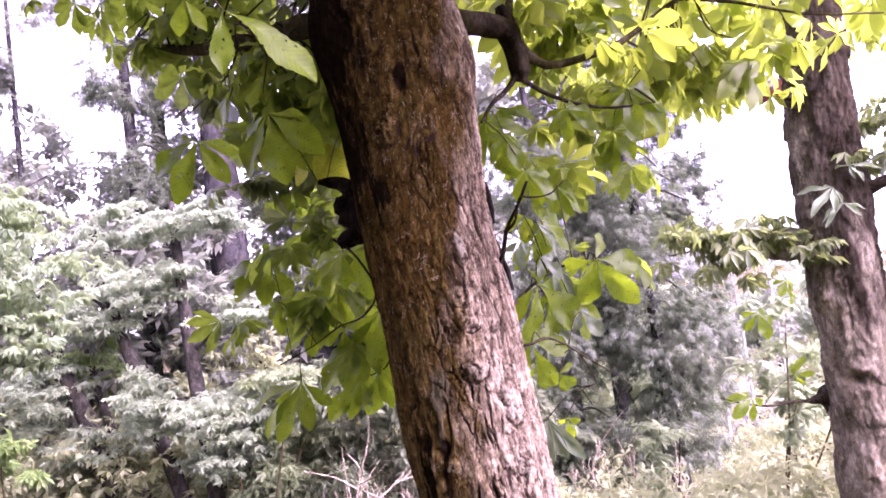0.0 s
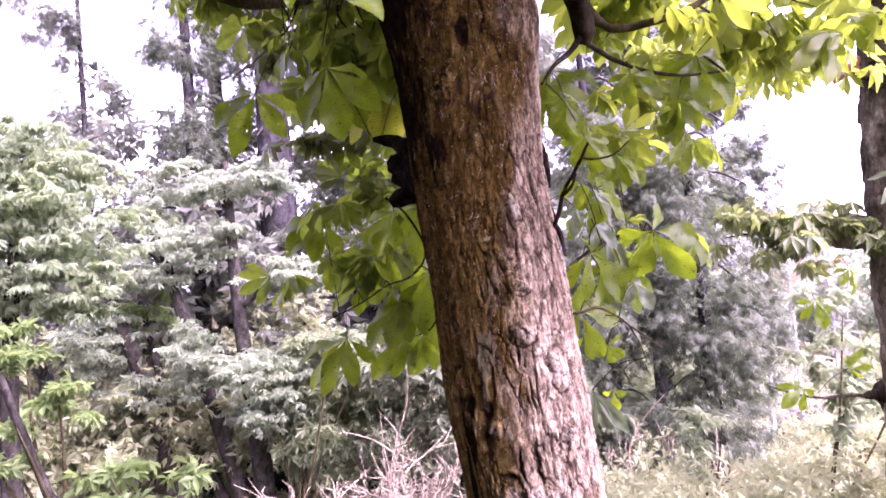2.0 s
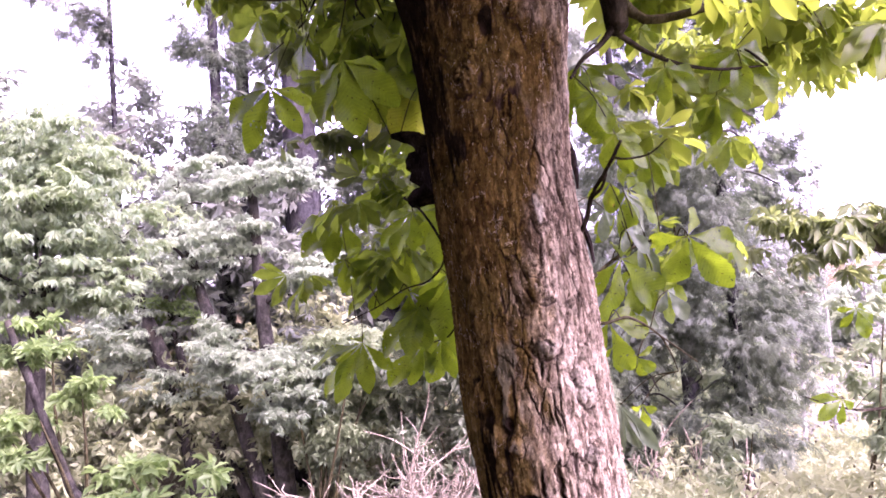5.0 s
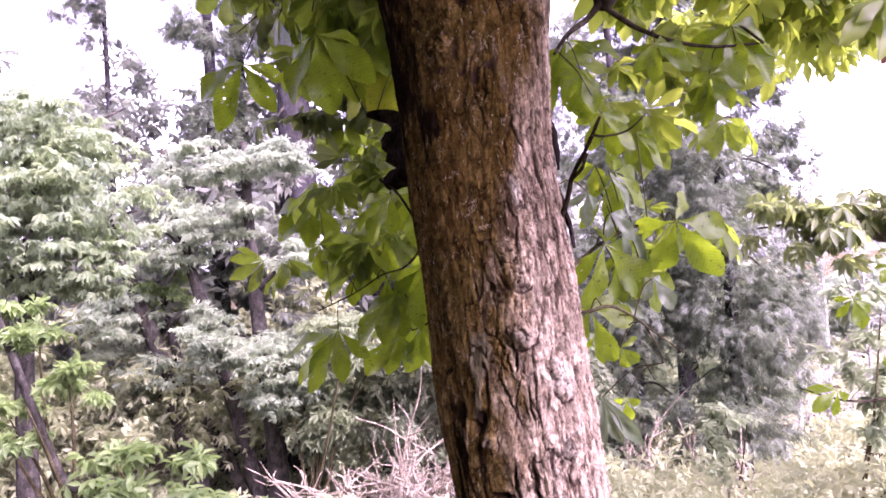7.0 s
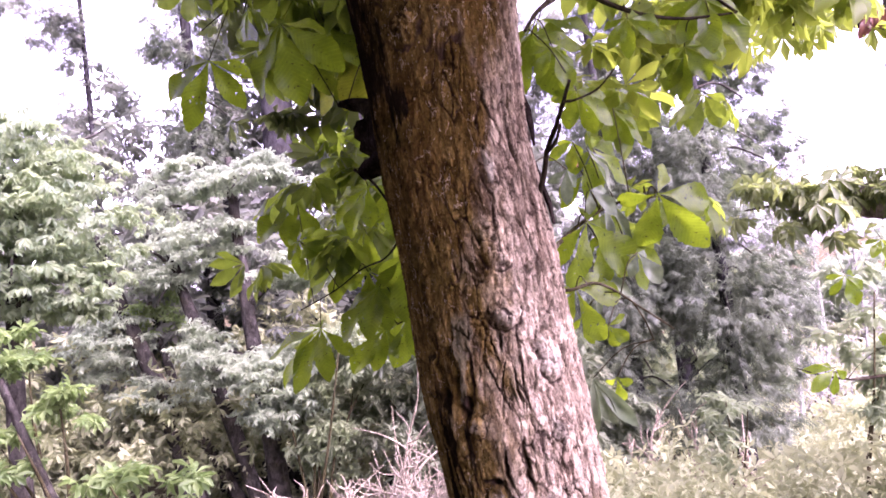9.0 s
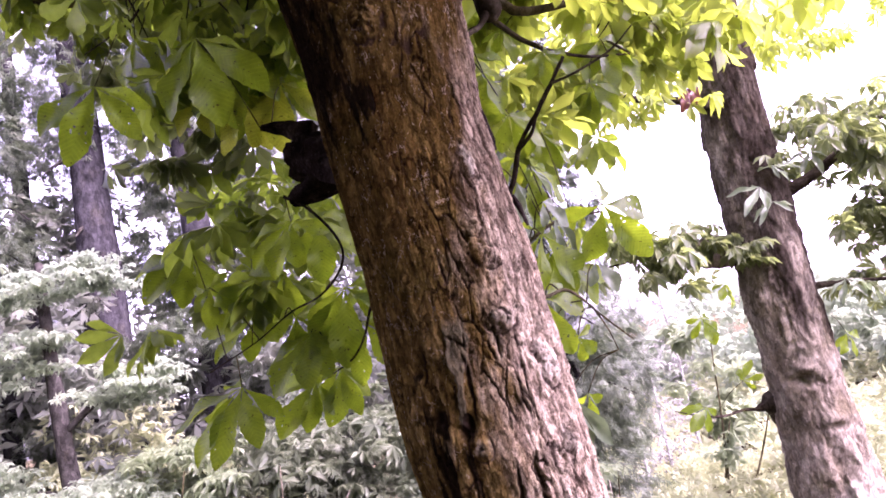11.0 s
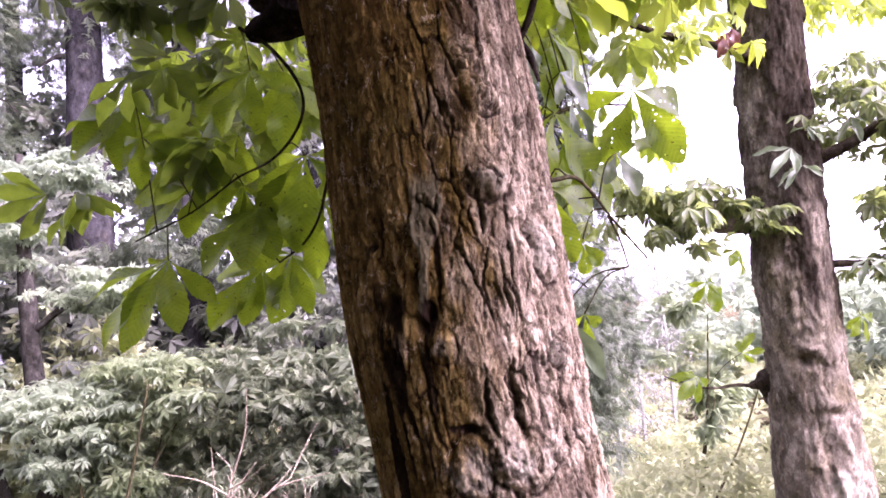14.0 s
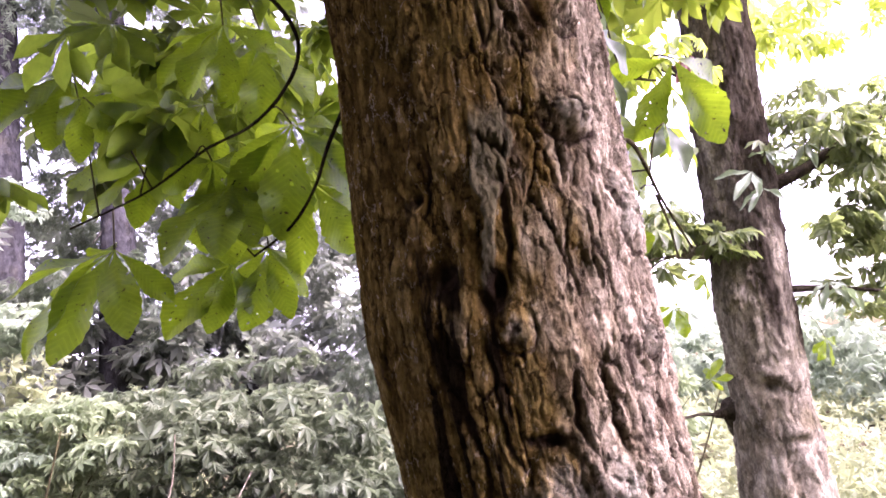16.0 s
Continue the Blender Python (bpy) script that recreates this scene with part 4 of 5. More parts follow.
limb(main_tree, "twig", [(0.43, 2.36, 1.44), (0.46, 2.38, 1.38), (0.48, 2.4, 1.32)], 0.0032, 0.0016, M_TWIG, 6)
limb(main_tree, "twig", [(0.17, 2.24, 1.56), (0.27, 2.40, 1.66), (0.42, 2.48, 1.74), (0.58, 2.52, 1.75)], 0.008, 0.003, M_TWIG, 8, 30)
for k, (x, z) in enumerate(((-0.30, 1.57), (-0.36, 1.55), (-0.27, 1.53), (-0.33, 1.60))):
    limb(main_tree, "dead_twig", [(x, 2.62, z), (x - 0.05, 2.66, z - 0.05), (x - 0.11 + 0.02 * k, 2.68, z - 0.055), (x - 0.13, 2.70, z - 0.01 * k), (x - 0.09, 2.72, z + 0.02)], 0.0030, 0.0016, M_DEADGREY, 6, 26, "pale curled dead twig", 60 + k)
limb(main_tree, "bark_splinter", [(0.165, 2.21, 2.09), (0.195, 2.19, 2.02), (0.205, 2.17, 1.95), (0.205, 2.15, 1.90)], 0.014, 0.004, M_STUB, 8, 24, "black splinter of torn bark", 14, 0.35)
limb(main_tree, "bark_splinter", [(0.19, 2.22, 1.86), (0.222, 2.15, 1.76), (0.232, 2.12, 1.68)], 0.012, 0.003, M_STUB, 8, 20, "black splinter of torn bark", 15, 0.35)


def leaflet_meshes():
    out = []
    for k in range(5):
        V, Q = blade(20, 8, 0.36 + 0.04 * (k % 4), 0.14 + 0.05 * k, 0.09, teeth=0.045, wave=0.28, widest=0.60 + 0.02 * k, seed=k)
        out.append(mesh_of("leaflet", V, Q, M_LEAF))
    return out


LEAFLETS = leaflet_meshes()
PALE_LEAFLETS = [m.copy() for m in LEAFLETS[:3]]
for m in PALE_LEAFLETS:
    m.materials.clear()
    m.materials.append(M_PALE_LEAF)
LEAF_COUNT = [0]


def chestnut_leaf(tree, hub, tip, count=0, face=(0.0, -0.75, 0.65), meshes=None, scale=1.0):
    """A hand-shaped leaf: its stalk from the nearest twig to the hub, and five to seven leaflets."""
    LEAF_COUNT[0] += 1
    r = np.random.default_rng(LEAF_COUNT[0])
    meshes = meshes or LEAFLETS
    H, T = Vector(hub), Vector(tip)
    y = (T - H)
    size = min(max(y.length, 0.13), 0.27) * 1.0 * scale
    y.normalize()
    z = Vector(face) + Vector(r.normal(size=3) * 0.18)
    x = y.cross(z).normalized()
    z = x.cross(y)
    near = None
    for owner, C in TWIGS:
        if owner == tree.name:
            d = np.linalg.norm(C - np.array(hub), axis=1)
            if near is None or d.min() < near[0]:
                near = (d.min(), C[d.argmin()])
    start = Vector(near[1]) if near and near[0] < 0.6 else H - y * 0.15 + z * 0.05
    mid = (start + H) / 2 + Vector((0, 0, 0.03))
    ob = part("leaf", *tube([tuple(start), tuple(mid), tuple(H)], 0.0022, 0.0018, 7, 5, 0.02), M_TWIG, tree)
    base = Matrix.Translation(H - Vector(ORIGIN[ob.name])) @ Matrix((x, y, z)).transposed().to_4x4()
    count = count or int(r.choice([5, 5, 6, 7]))
    fan = 100 if count > 4 else (16, 16, 16, 48, 66)[count]
    for k in range(count):
        f = 2 * k / (count - 1) - 1 if count > 1 else 0.0
        s = size * (1 - 0.40 * abs(f) ** 1.4 + r.uniform(-0.07, 0.07))
        child = new("leaflet", meshes[int(r.integers(0, len(meshes)))])
        child.parent = ob
        child.matrix_basis = base @ pose(0, 0, 0, -10 - 16 * abs(f) + r.uniform(-10, 10), r.uniform(-22, 22), -f * fan + r.uniform(-12, 12)) @ Matrix.Diagonal((s, s, s, 1))
    return ob


chestnut_leaf(main_tree, (-0.62, 2.6, 1.45), (-0.83, 2.5, 1.33), scale=0.97)
chestnut_leaf(main_tree, (-0.41, 2.7, 1.42), (-0.58, 2.62, 1.35), scale=0.97)
chestnut_leaf(main_tree, (-0.33, 2.7, 1.45), (-0.38, 2.62, 1.29), scale=0.97)
chestnut_leaf(main_tree, (-0.39, 2.6, 1.57), (-0.56, 2.5, 1.48), scale=0.97)
chestnut_leaf(main_tree, (-0.43, 2.62, 1.63), (-0.31, 2.55, 1.44), scale=0.97)
chestnut_leaf(main_tree, (-0.45, 2.7, 1.79), (-0.71, 2.75, 1.79), scale=0.97)
chestnut_leaf(main_tree, (-0.26, 2.55, 1.68), (-0.25, 2.5, 1.45), scale=0.97)
chestnut_leaf(main_tree, (-0.78, 2.9, 1.96), (-1.09, 2.85, 1.87), scale=0.97)
chestnut_leaf(main_tree, (-0.39, 2.6, 1.93), (-0.53, 2.55, 1.8), scale=0.97)
chestnut_leaf(main_tree, (-0.58, 2.8, 1.68), (-0.77, 2.75, 1.64), scale=0.97)
chestnut_leaf(main_tree, (-0.23, 2.6, 1.57), (-0.2, 2.55, 1.37), scale=0.97)
chestnut_leaf(main_tree, (-0.35, 2.75, 2.54), (-0.46, 2.65, 2.17), scale=0.97)
chestnut_leaf(main_tree, (-0.47, 2.8, 2.57), (-0.59, 2.7, 2.24), scale=0.97)
chestnut_leaf(main_tree, (-0.31, 2.7, 1.95), (-0.3, 2.65, 1.74), scale=0.97)
chestnut_leaf(main_tree, (-0.67, 2.6, 1.77), (-0.61, 2.6, 1.64), scale=0.97)
chestnut_leaf(main_tree, (0.547, 2.40, 1.748), (0.68, 2.42, 1.51), 5, face=(-0.15, -0.9, 0.3), scale=0.88)
chestnut_leaf(main_tree, (0.56, 2.46, 1.73), (0.70, 2.46, 1.66), 3, face=(-0.1, -0.6, 0.7), scale=0.95)
chestnut_leaf(main_tree, (0.36, 2.42, 1.63), (0.42, 2.40, 1.50), 4, face=(0.0, -0.8, 0.4))
chestnut_leaf(main_tree, (0.45, 2.50, 1.60), (0.58, 2.50, 1.48), 4, face=(-0.1, -0.7, 0.6), scale=0.9)
chestnut_leaf(main_tree, (0.33, 2.36, 1.69), (0.54, 2.40, 1.47), 5, face=(-0.05, -0.85, 0.4), scale=1.05)
chestnut_leaf(main_tree, (0.27, 2.28, 1.5), (0.34, 2.28, 1.35), 5, face=(-0.05, -0.9, 0.35), scale=1.0)
chestnut_leaf(main_tree, (0.35, 2.33, 1.38), (0.41, 2.34, 1.29), 4, scale=0.8)
chestnut_leaf(main_tree, (0.38, 2.45, 1.92), (0.51, 2.48, 1.82), 5, face=(-0.1, -0.8, 0.5), scale=1.1)
chestnut_leaf(main_tree, (0.32, 2.4, 1.94), (0.26, 2.38, 1.84), 4, scale=0.7)
chestnut_leaf(main_tree, (0.28, 2.36, 1.41), (0.29, 2.36, 1.31), 3, scale=0.8)
chestnut_leaf(main_tree, (0.36, 2.4, 1.22), (0.37, 2.4, 1.14), 3, scale=0.75)
chestnut_leaf(main_tree, (0.53, 2.55, 1.77), (0.43, 2.55, 1.73), 4, scale=0.8)
chestnut_leaf(main_tree, (0.76, 2.75, 2.28), (0.74, 2.65, 2.11), scale=0.9)
chestnut_leaf(main_tree, (0.36, 2.50, 2.12), (0.42, 2.46, 1.95), 6, scale=0.85)
chestnut_leaf(main_tree, (0.30, 2.46, 2.26), (0.36, 2.42, 2.12), 5, scale=0.85)
chestnut_leaf(main_tree, (0.47, 2.56, 2.06), (0.57, 2.52, 1.92), 6, scale=0.85)
chestnut_leaf(main_tree, (0.34, 2.48, 1.84), (0.41, 2.45, 1.68), 5, scale=0.8)
chestnut_leaf(main_tree, (0.40, 2.52, 1.66), (0.50, 2.48, 1.54), 6, scale=0.85)
chestnut_leaf(main_tree, (0.56, 2.60, 2.36), (0.62, 2.54, 2.20), 6, scale=0.85)
chestnut_leaf(main_tree, (0.27, 2.6, 2.41), (0.37, 2.5, 2.21), scale=0.9)
chestnut_leaf(main_tree, (0.24, 2.55, 2.34), (0.29, 2.45, 2.09), scale=0.9)
chestnut_leaf(main_tree, (0.84, 2.75, 2.44), (1.06, 2.7, 2.22), scale=0.9)
chestnut_leaf(main_tree, (-0.89, 2.5, 2.44), (-0.98, 2.4, 2.13), scale=0.97)
chestnut_leaf(main_tree, (-0.53, 2.3, 2.43), (-0.49, 2.2, 2.16), scale=0.97)
chestnut_leaf(main_tree, (-0.51, 2.6, 2.54), (-0.49, 2.5, 2.28), scale=0.97)
chestnut_leaf(main_tree, (-0.81, 2.7, 2.7), (-0.92, 2.6, 2.37), scale=0.97)
chestnut_leaf(main_tree, (0.53, 2.9, 2.62), (0.57, 2.85, 2.48), scale=0.9)
chestnut_leaf(main_tree, (0.71, 2.8, 2.73), (0.8, 2.8, 2.81), scale=0.9)
for hub, tip in (((0.29, 2.34, 1.85), (0.28, 2.34, 1.73)), ((0.35, 2.34, 1.78), (0.44, 2.34, 1.67)), ((0.46, 2.34, 1.58), (0.54, 2.34, 1.46))):
    chestnut_leaf(main_tree, hub, tip, 3, meshes=PALE_LEAFLETS, scale=0.8)
chestnut_leaf(main_tree, (-0.19, 1.05, 2.17), (-0.02, 1.00, 2.075), 3, face=(0.3, -0.5, 0.8), scale=0.85)
chestnut_leaf(main_tree, (-0.25, 1.05, 2.20), (-0.22, 1.00, 2.09), 2, scale=0.7)
YELLOW_LEAFLETS, ORANGE_LEAFLETS, RED_LEAFLETS = ([m.copy() for m in LEAFLETS[:3]] for _ in range(3))
for group, mat in ((YELLOW_LEAFLETS, M_YELLOW), (ORANGE_LEAFLETS, M_WITHERED), (RED_LEAFLETS, M_RED)):
    for m in group:
        m.materials.clear()
        m.materials.append(mat)
for hub, tip in (((-0.35, 2.72, 2.46), (-0.44, 2.64, 2.22)), ((-0.48, 2.76, 2.46), (-0.56, 2.68, 2.26)), ((-0.62, 2.80, 2.52), (-0.72, 2.72, 2.36))):
    chestnut_leaf(main_tree, hub, tip, 6, meshes=YELLOW_LEAFLETS)
chestnut_leaf(main_tree, (0.30, 2.42, 1.91), (0.37, 2.38, 1.84), 2, meshes=ORANGE_LEAFLETS, scale=0.7)
WITHERED = [mesh_of("leaflet", *blade(13, 4, 0.18 + 0.03 * k, 0.12, 0.3, wave=0.5, widest=0.55, seed=k), M_PALE_LEAF) for k in range(3)]
for hub, tip in (((0.29, 2.36, 1.23), (0.36, 2.30, 0.97)), ((0.29, 2.36, 1.23), (0.31, 2.32, 1.00)), ((0.34, 2.42, 1.55), (0.44, 2.40, 1.33)), ((0.40, 2.42, 1.75), (0.50, 2.38, 1.56)), ((0.36, 2.42, 1.92), (0.56, 2.42, 1.82))):
    chestnut_leaf(main_tree, hub, tip, 2, meshes=WITHERED, scale=1.25)

LEFT_CROWN = [(-0.42, 2.35, 2.62, 0.25, 0.2, 0.20), (-0.62, 2.65, 2.68, 0.42, 0.4, 0.32), (-1.05, 3.1, 3.15, 0.4, 0.4, 0.25), (-0.45, 2.7, 2.60, 0.25, 0.3, 0.25), (-0.8, 3.0, 3.4, 0.9, 0.8, 0.3)]
hung_leaves(main_tree, LEFT_CROWN, 300, 60, 0.150, 201)
crown("inner_crown", main_tree, M_CROWN_GREY, T_PALM, [(-0.55, 3.2, 2.85, 0.5, 0.3, 0.35), (-0.40, 3.0, 2.50, 0.32, 0.3, 0.30), (-0.95, 3.3, 3.05, 0.4, 0.3, 0.3), (-0.75, 3.35, 2.05, 0.3, 0.25, 0.3), (-0.28, 2.9, 3.0, 0.3, 0.3, 0.3), (-0.6, 3.0, 2.35, 0.35, 0.25, 0.2)], 230, 66, 0.125, 214, "inner leaves coloured dark green for shade")
twiglets(main_tree, LEFT_CROWN, [[(-0.10, 2.20, 2.60), (-0.32, 2.34, 2.74), (-0.65, 2.58, 2.84), (-1.05, 2.85, 2.98), (-1.35, 3.0, 3.15)]], 46, 211, M_LIMB)
crown("crown", main_tree, M_CROWN, T_PALM, [(0.60, 2.9, 2.75, 0.40, 0.35, 0.28), (1.05, 3.1, 2.75, 0.5, 0.4, 0.30), (1.7, 3.4, 2.95, 0.5, 0.4, 0.28), (1.0, 3.2, 3.3, 1.0, 0.9, 0.4), (2.3, 3.6, 3.2, 0.6, 0.5, 0.3), (1.25, 3.1, 2.60, 0.35, 0.25, 0.12)], 300, 50, 0.19, 202, "yellow-green crown of drooping hand-shaped leaves")
crown("inner_crown", main_tree, M_CROWN, T_PALM, [(0.62, 3.0, 2.42, 0.22, 0.2, 0.20), (0.95, 3.25, 2.55, 0.36, 0.3, 0.17), (1.40, 3.4, 2.68, 0.42, 0.3, 0.16), (0.45, 2.75, 2.25, 0.14, 0.15, 0.2)], 110, 40, 0.14, 216)

# Out-of-view leaves, added to keep the sun off the upper trunk.
crown("crown", main_tree, M_CROWN, T_PALM_FAR, [(0.95, 1.8, 3.15, 0.6, 0.5, 0.28), (1.5, 1.3, 3.25, 0.6, 0.6, 0.3), (1.45, 1.45, 2.95, 0.45, 0.4, 0.3), (2.2, 1.2, 3.2, 0.5, 0.5, 0.35)], 380, 60, 0.22, 208, "unseen leaves added to shade the upper trunk")
hung_leaves(main_tree, [(-0.55, 2.95, 2.00, 0.32, 0.28, 0.22), (-0.75, 3.0, 1.80, 0.30, 0.25, 0.16), (-0.40, 2.85, 1.75, 0.16, 0.2, 0.16), (-0.42, 2.65, 1.86, 0.22, 0.15, 0.12)], 30, 16, 0.165, 206, flat=0.8)
hung_leaves(main_tree, [(-0.58, 3.3, 2.32, 0.42, 0.3, 0.35), (-0.36, 3.2, 1.98, 0.30, 0.3, 0.30), (-0.20, 3.2, 2.3, 0.25, 0.3, 0.3)], 84, 26, 0.15, 213, flat=0.8)
hung_leaves(main_tree, [(0.70, 3.0, 1.70, 0.30, 0.30, 0.22), (0.50, 2.85, 2.05, 0.20, 0.25, 0.20), (0.85, 3.0, 2.2, 0.3, 0.3, 0.16)], 22, 12, 0.14, 207, flat=0.8)
twiglets(main_tree, [(1.05, 3.0, 2.6, 0.45, 0.3, 0.2)], [[(0.40, 2.57, 2.50), (0.62, 2.67, 2.39), (0.95, 2.76, 2.37)], [(0.58, 2.70, 2.575), (0.86, 2.80, 2.66), (1.17, 2.90, 2.85), (1.60, 3.05, 3.05)]], 20, 212, M_TWIG)
# Crown above the view, spread over the path to dim skylight on the trunk.
crown("crown", main_tree, M_CROWN_GREY, T_PALM_FAR, [(-0.9, 2.4, 4.3, 1.6, 1.7, 0.7), (-1.6, 0.9, 4.1, 1.4, 1.4, 0.6), (0.3, 1.0, 4.6, 1.2, 1.5, 0.5), (1.7, 1.7, 3.6, 0.9, 0.8, 0.4), (0.2, -1.4, 4.3, 2.2, 1.6, 0.6), (-1.9, -1.0, 4.0, 1.4, 1.4, 0.6), (-2.6, 0.6, 3.4, 0.9, 1.2, 0.5), (1.6, -0.2, 4.0, 1.2, 1.2, 0.5)], 1700, 260, 0.32, 205, "unseen upper crown added to shade the trunk")

# ---- the second chestnut ----
def rough_trunk(points, radii, seed, n=260, sides=150, relief=1.0, knots=()):
    C = curve_through(points, n)
    R = np.interp(np.linspace(0, 1, n), np.linspace(0, 1, len(radii)), radii)
    A = np.linspace(-np.pi, np.pi, sides, endpoint=False)
    Z = np.repeat(C[:, 2:3], sides, 1)
    AA = np.repeat(A[None], n, 0)
    U = AA * 0.26
    D = 0.012 * fractal(U * 7 + seed, Z * 3, seed, 3)
    wu = U + 0.01 * fractal(U * 30, Z * 12, seed + 2, 3, 0.6)
    wz = Z + 0.02 * fractal(U * 30, Z * 12 + 5, seed + 6, 3, 0.6)
    for su, sz, step, lean in ((12, 4.0, 0.010, 0.006), (32, 11, 0.006, 0.005)):
        border, val, tilt = plates(wu * su, wz * sz, seed + su)
        D += (val - 0.5) * step + tilt * lean
    D += 0.003 * fractal(U * 80, Z * 18, seed + 4, 3)
    rng = np.random.default_rng(seed)
    cut, inside = bark_cracks(U, Z, [(rng.uniform(-0.6, 0.6), rng.uniform(-0.5, 3.4), rng.uniform(0.08, 0.3), rng.uniform(0.004, 0.007), rng.uniform(0.01, 0.02)) for _ in range(90)], seed)
    D += cut * 0.6
    for u, z, w, h, out in knots:
        D = knot(D, U, Z, u, z, w, h, out, 0.15 * abs(out))
    rr = R[:, None] + D * relief
    V = np.stack([C[:, 0:1] + rr * np.sin(AA), C[:, 1:2] - rr * np.cos(AA), Z], -1).reshape(-1, 3)
    i, j = np.meshgrid(np.arange(n - 1), np.arange(sides), indexing="ij")
    k = (j + 1) % sides
    return V, np.stack([i * sides + j, i * sides + k, (i + 1) * sides + k, (i + 1) * sides + j], -1).reshape(-1, 4)


second_tree = thing("chestnut_tree", on_ground(2.86, 5.25), "upright horse chestnut with grey-brown knotted bark", "tree", "chestnut trees")
second_trunk = part("trunk", *rough_trunk([(2.87, 5.27, -0.75), (2.85, 5.25, 0.2), (2.83, 5.20, 1.2), (2.84, 5.17, 2.2), (2.88, 5.14, 3.2), (2.95, 5.1, 5.5)], (0.36, 0.27, 0.25, 0.245, 0.24, 0.18), 301,
     n=360, sides=180, relief=1.6, knots=((-0.16, 0.72, 0.06, 0.05, -0.045), (-0.14, 0.80, 0.08, 0.05, 0.03), (-0.02, 0.42, 0.10, 0.06, 0.03), (-0.02, 0.36, 0.07, 0.03, -0.03), (-0.07, 0.10, 0.07, 0.10, -0.02), (-0.02, 0.95, 0.05, 0.04, 0.02), (-0.2, 1.7, 0.05, 0.06, -0.02))), M_BARK2, second_tree)
co = np.array([v.co[:] for v in second_trunk.data.vertices])
bark_u, bark_z = 0.26 * np.arctan2(co[:, 0] - 0.0, 0.05 - co[:, 1]), co[:, 2] + ORIGIN[second_trunk.name][2]
# Random stain; crown shade painted in by height; right side darker above 0.75 m.
second_stain_shade = np.clip(0.40 * fractal(bark_u * 9, bark_z * 1.6, 171, 4, 0.6) + 0.8 * np.clip(bark_z - 1.0, -0.6, 1.0), 0, 0.56)
second_stain_shade += 0.55 * np.clip((bark_u + 0.13) / 0.07, 0, 1) * np.clip((bark_z - 0.75) / 0.3, 0, 1) * np.clip(0.75 + 0.8 * fractal(bark_u * 12, bark_z * 2.5, 179, 3), 0, 1)
second_stain_shade -= 1.5 * np.clip(1.2 - np.hypot((bark_u + 0.05) / 0.06, (bark_z + 0.12) / 0.10) + 0.4 * fractal(bark_u * 30, bark_z * 20, 173, 3), 0, 1)
for name, values in (("stain_shade", second_stain_shade), ("film_shade", np.clip(0.4 * fractal(bark_u * 8, bark_z * 2.2, 177, 3), 0, 0.35))):
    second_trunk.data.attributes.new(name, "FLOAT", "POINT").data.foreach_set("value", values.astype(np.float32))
limb(second_tree, "limb_stub", [(2.80, 5.34, 0.48), (2.72, 5.35, 0.50), (2.64, 5.36, 0.54), (2.56, 5.35, 0.545), (2.47, 5.33, 0.54)], 0.20, 0.018, M_LIMB, 24, 40, "dark knobbly stub of a lost limb", 21, 0.22, ([0, 0.3, 0.6, 0.8, 1], [1, 1.05, 0.95, 0.6, 1]))
limb(second_tree, "twig", [(2.50, 5.33, 0.54), (2.33, 5.28, 0.57), (2.12, 5.18, 0.58), (1.90, 5.05, 0.64), (1.70, 5.0, 0.72)], 0.014, 0.004, M_LIMB, 8, 30, seed=22)
limb(second_tree, "limb_stump", [(2.80, 5.28, 1.70), (2.62, 5.34, 1.75), (2.48, 5.36, 1.77), (2.36, 5.36, 1.77)], 0.125, 0.095, M_BARK2, 20, 30, "grey rounded stump of a sawn limb", 28, 0.2, ([0, 0.4, 0.8, 1], [1, 1, 1.05, 0.75]))
limb(second_tree, "limb", [(2.42, 5.36, 1.78), (2.25, 5.30, 1.80), (1.9, 5.2, 1.82), (1.55, 5.1, 1.80)], 0.025, 0.006, M_LIMB, 10, 30, seed=23, rough=0.2)
limb(second_tree, "limb", [(2.90, 5.10, 2.05), (3.15, 4.95, 2.12), (3.5, 4.9, 2.3), (4.0, 4.9, 2.55)], 0.06, 0.015, M_LIMB, 10, 30, seed=24, rough=0.2)
limb(second_tree, "limb", [(2.75, 5.1, 2.85), (2.4, 5.0, 2.92), (2.05, 4.9, 2.95), (1.6, 4.8, 3.05)], 0.05, 0.015, M_LIMB, 10, 30, seed=25, rough=0.2)
limb(second_tree, "limb", [(3.0, 5.15, 1.35), (3.3, 5.0, 1.32), (3.7, 4.9, 1.25)], 0.03, 0.008, M_LIMB, 8, 24, seed=26)
for hub, tip in (((2.62, 4.72, 2.10), (2.42, 4.66, 2.02)), ((2.66, 4.70, 1.98), (2.50, 4.62, 1.86)), ((2.78, 4.76, 2.24), (2.95, 4.7, 2.22)), ((3.05, 4.75, 1.35), (2.95, 4.68, 1.22)), ((3.12, 4.78, 2.30), (2.96, 4.7, 2.2)), ((3.15, 4.75, 1.32), (3.28, 4.7, 1.18))):
    chestnut_leaf(second_tree, hub, tip, 5, face=(0, -0.5, 0.8), meshes=WITHERED, scale=1.15)
for hub, tip in (((1.92, 4.98, 0.70), (1.75, 4.9, 0.60)), ((2.22, 4.95, 0.82), (2.30, 4.9, 0.95)), ((2.86, 4.66, 1.0), (2.95, 4.6, 0.86)), ((2.05, 4.95, 1.30), (2.10, 4.9, 1.12)), ((2.32, 5.0, 1.5), (2.36, 4.9, 1.36))):
    chestnut_leaf(second_tree, hub, tip, 5)
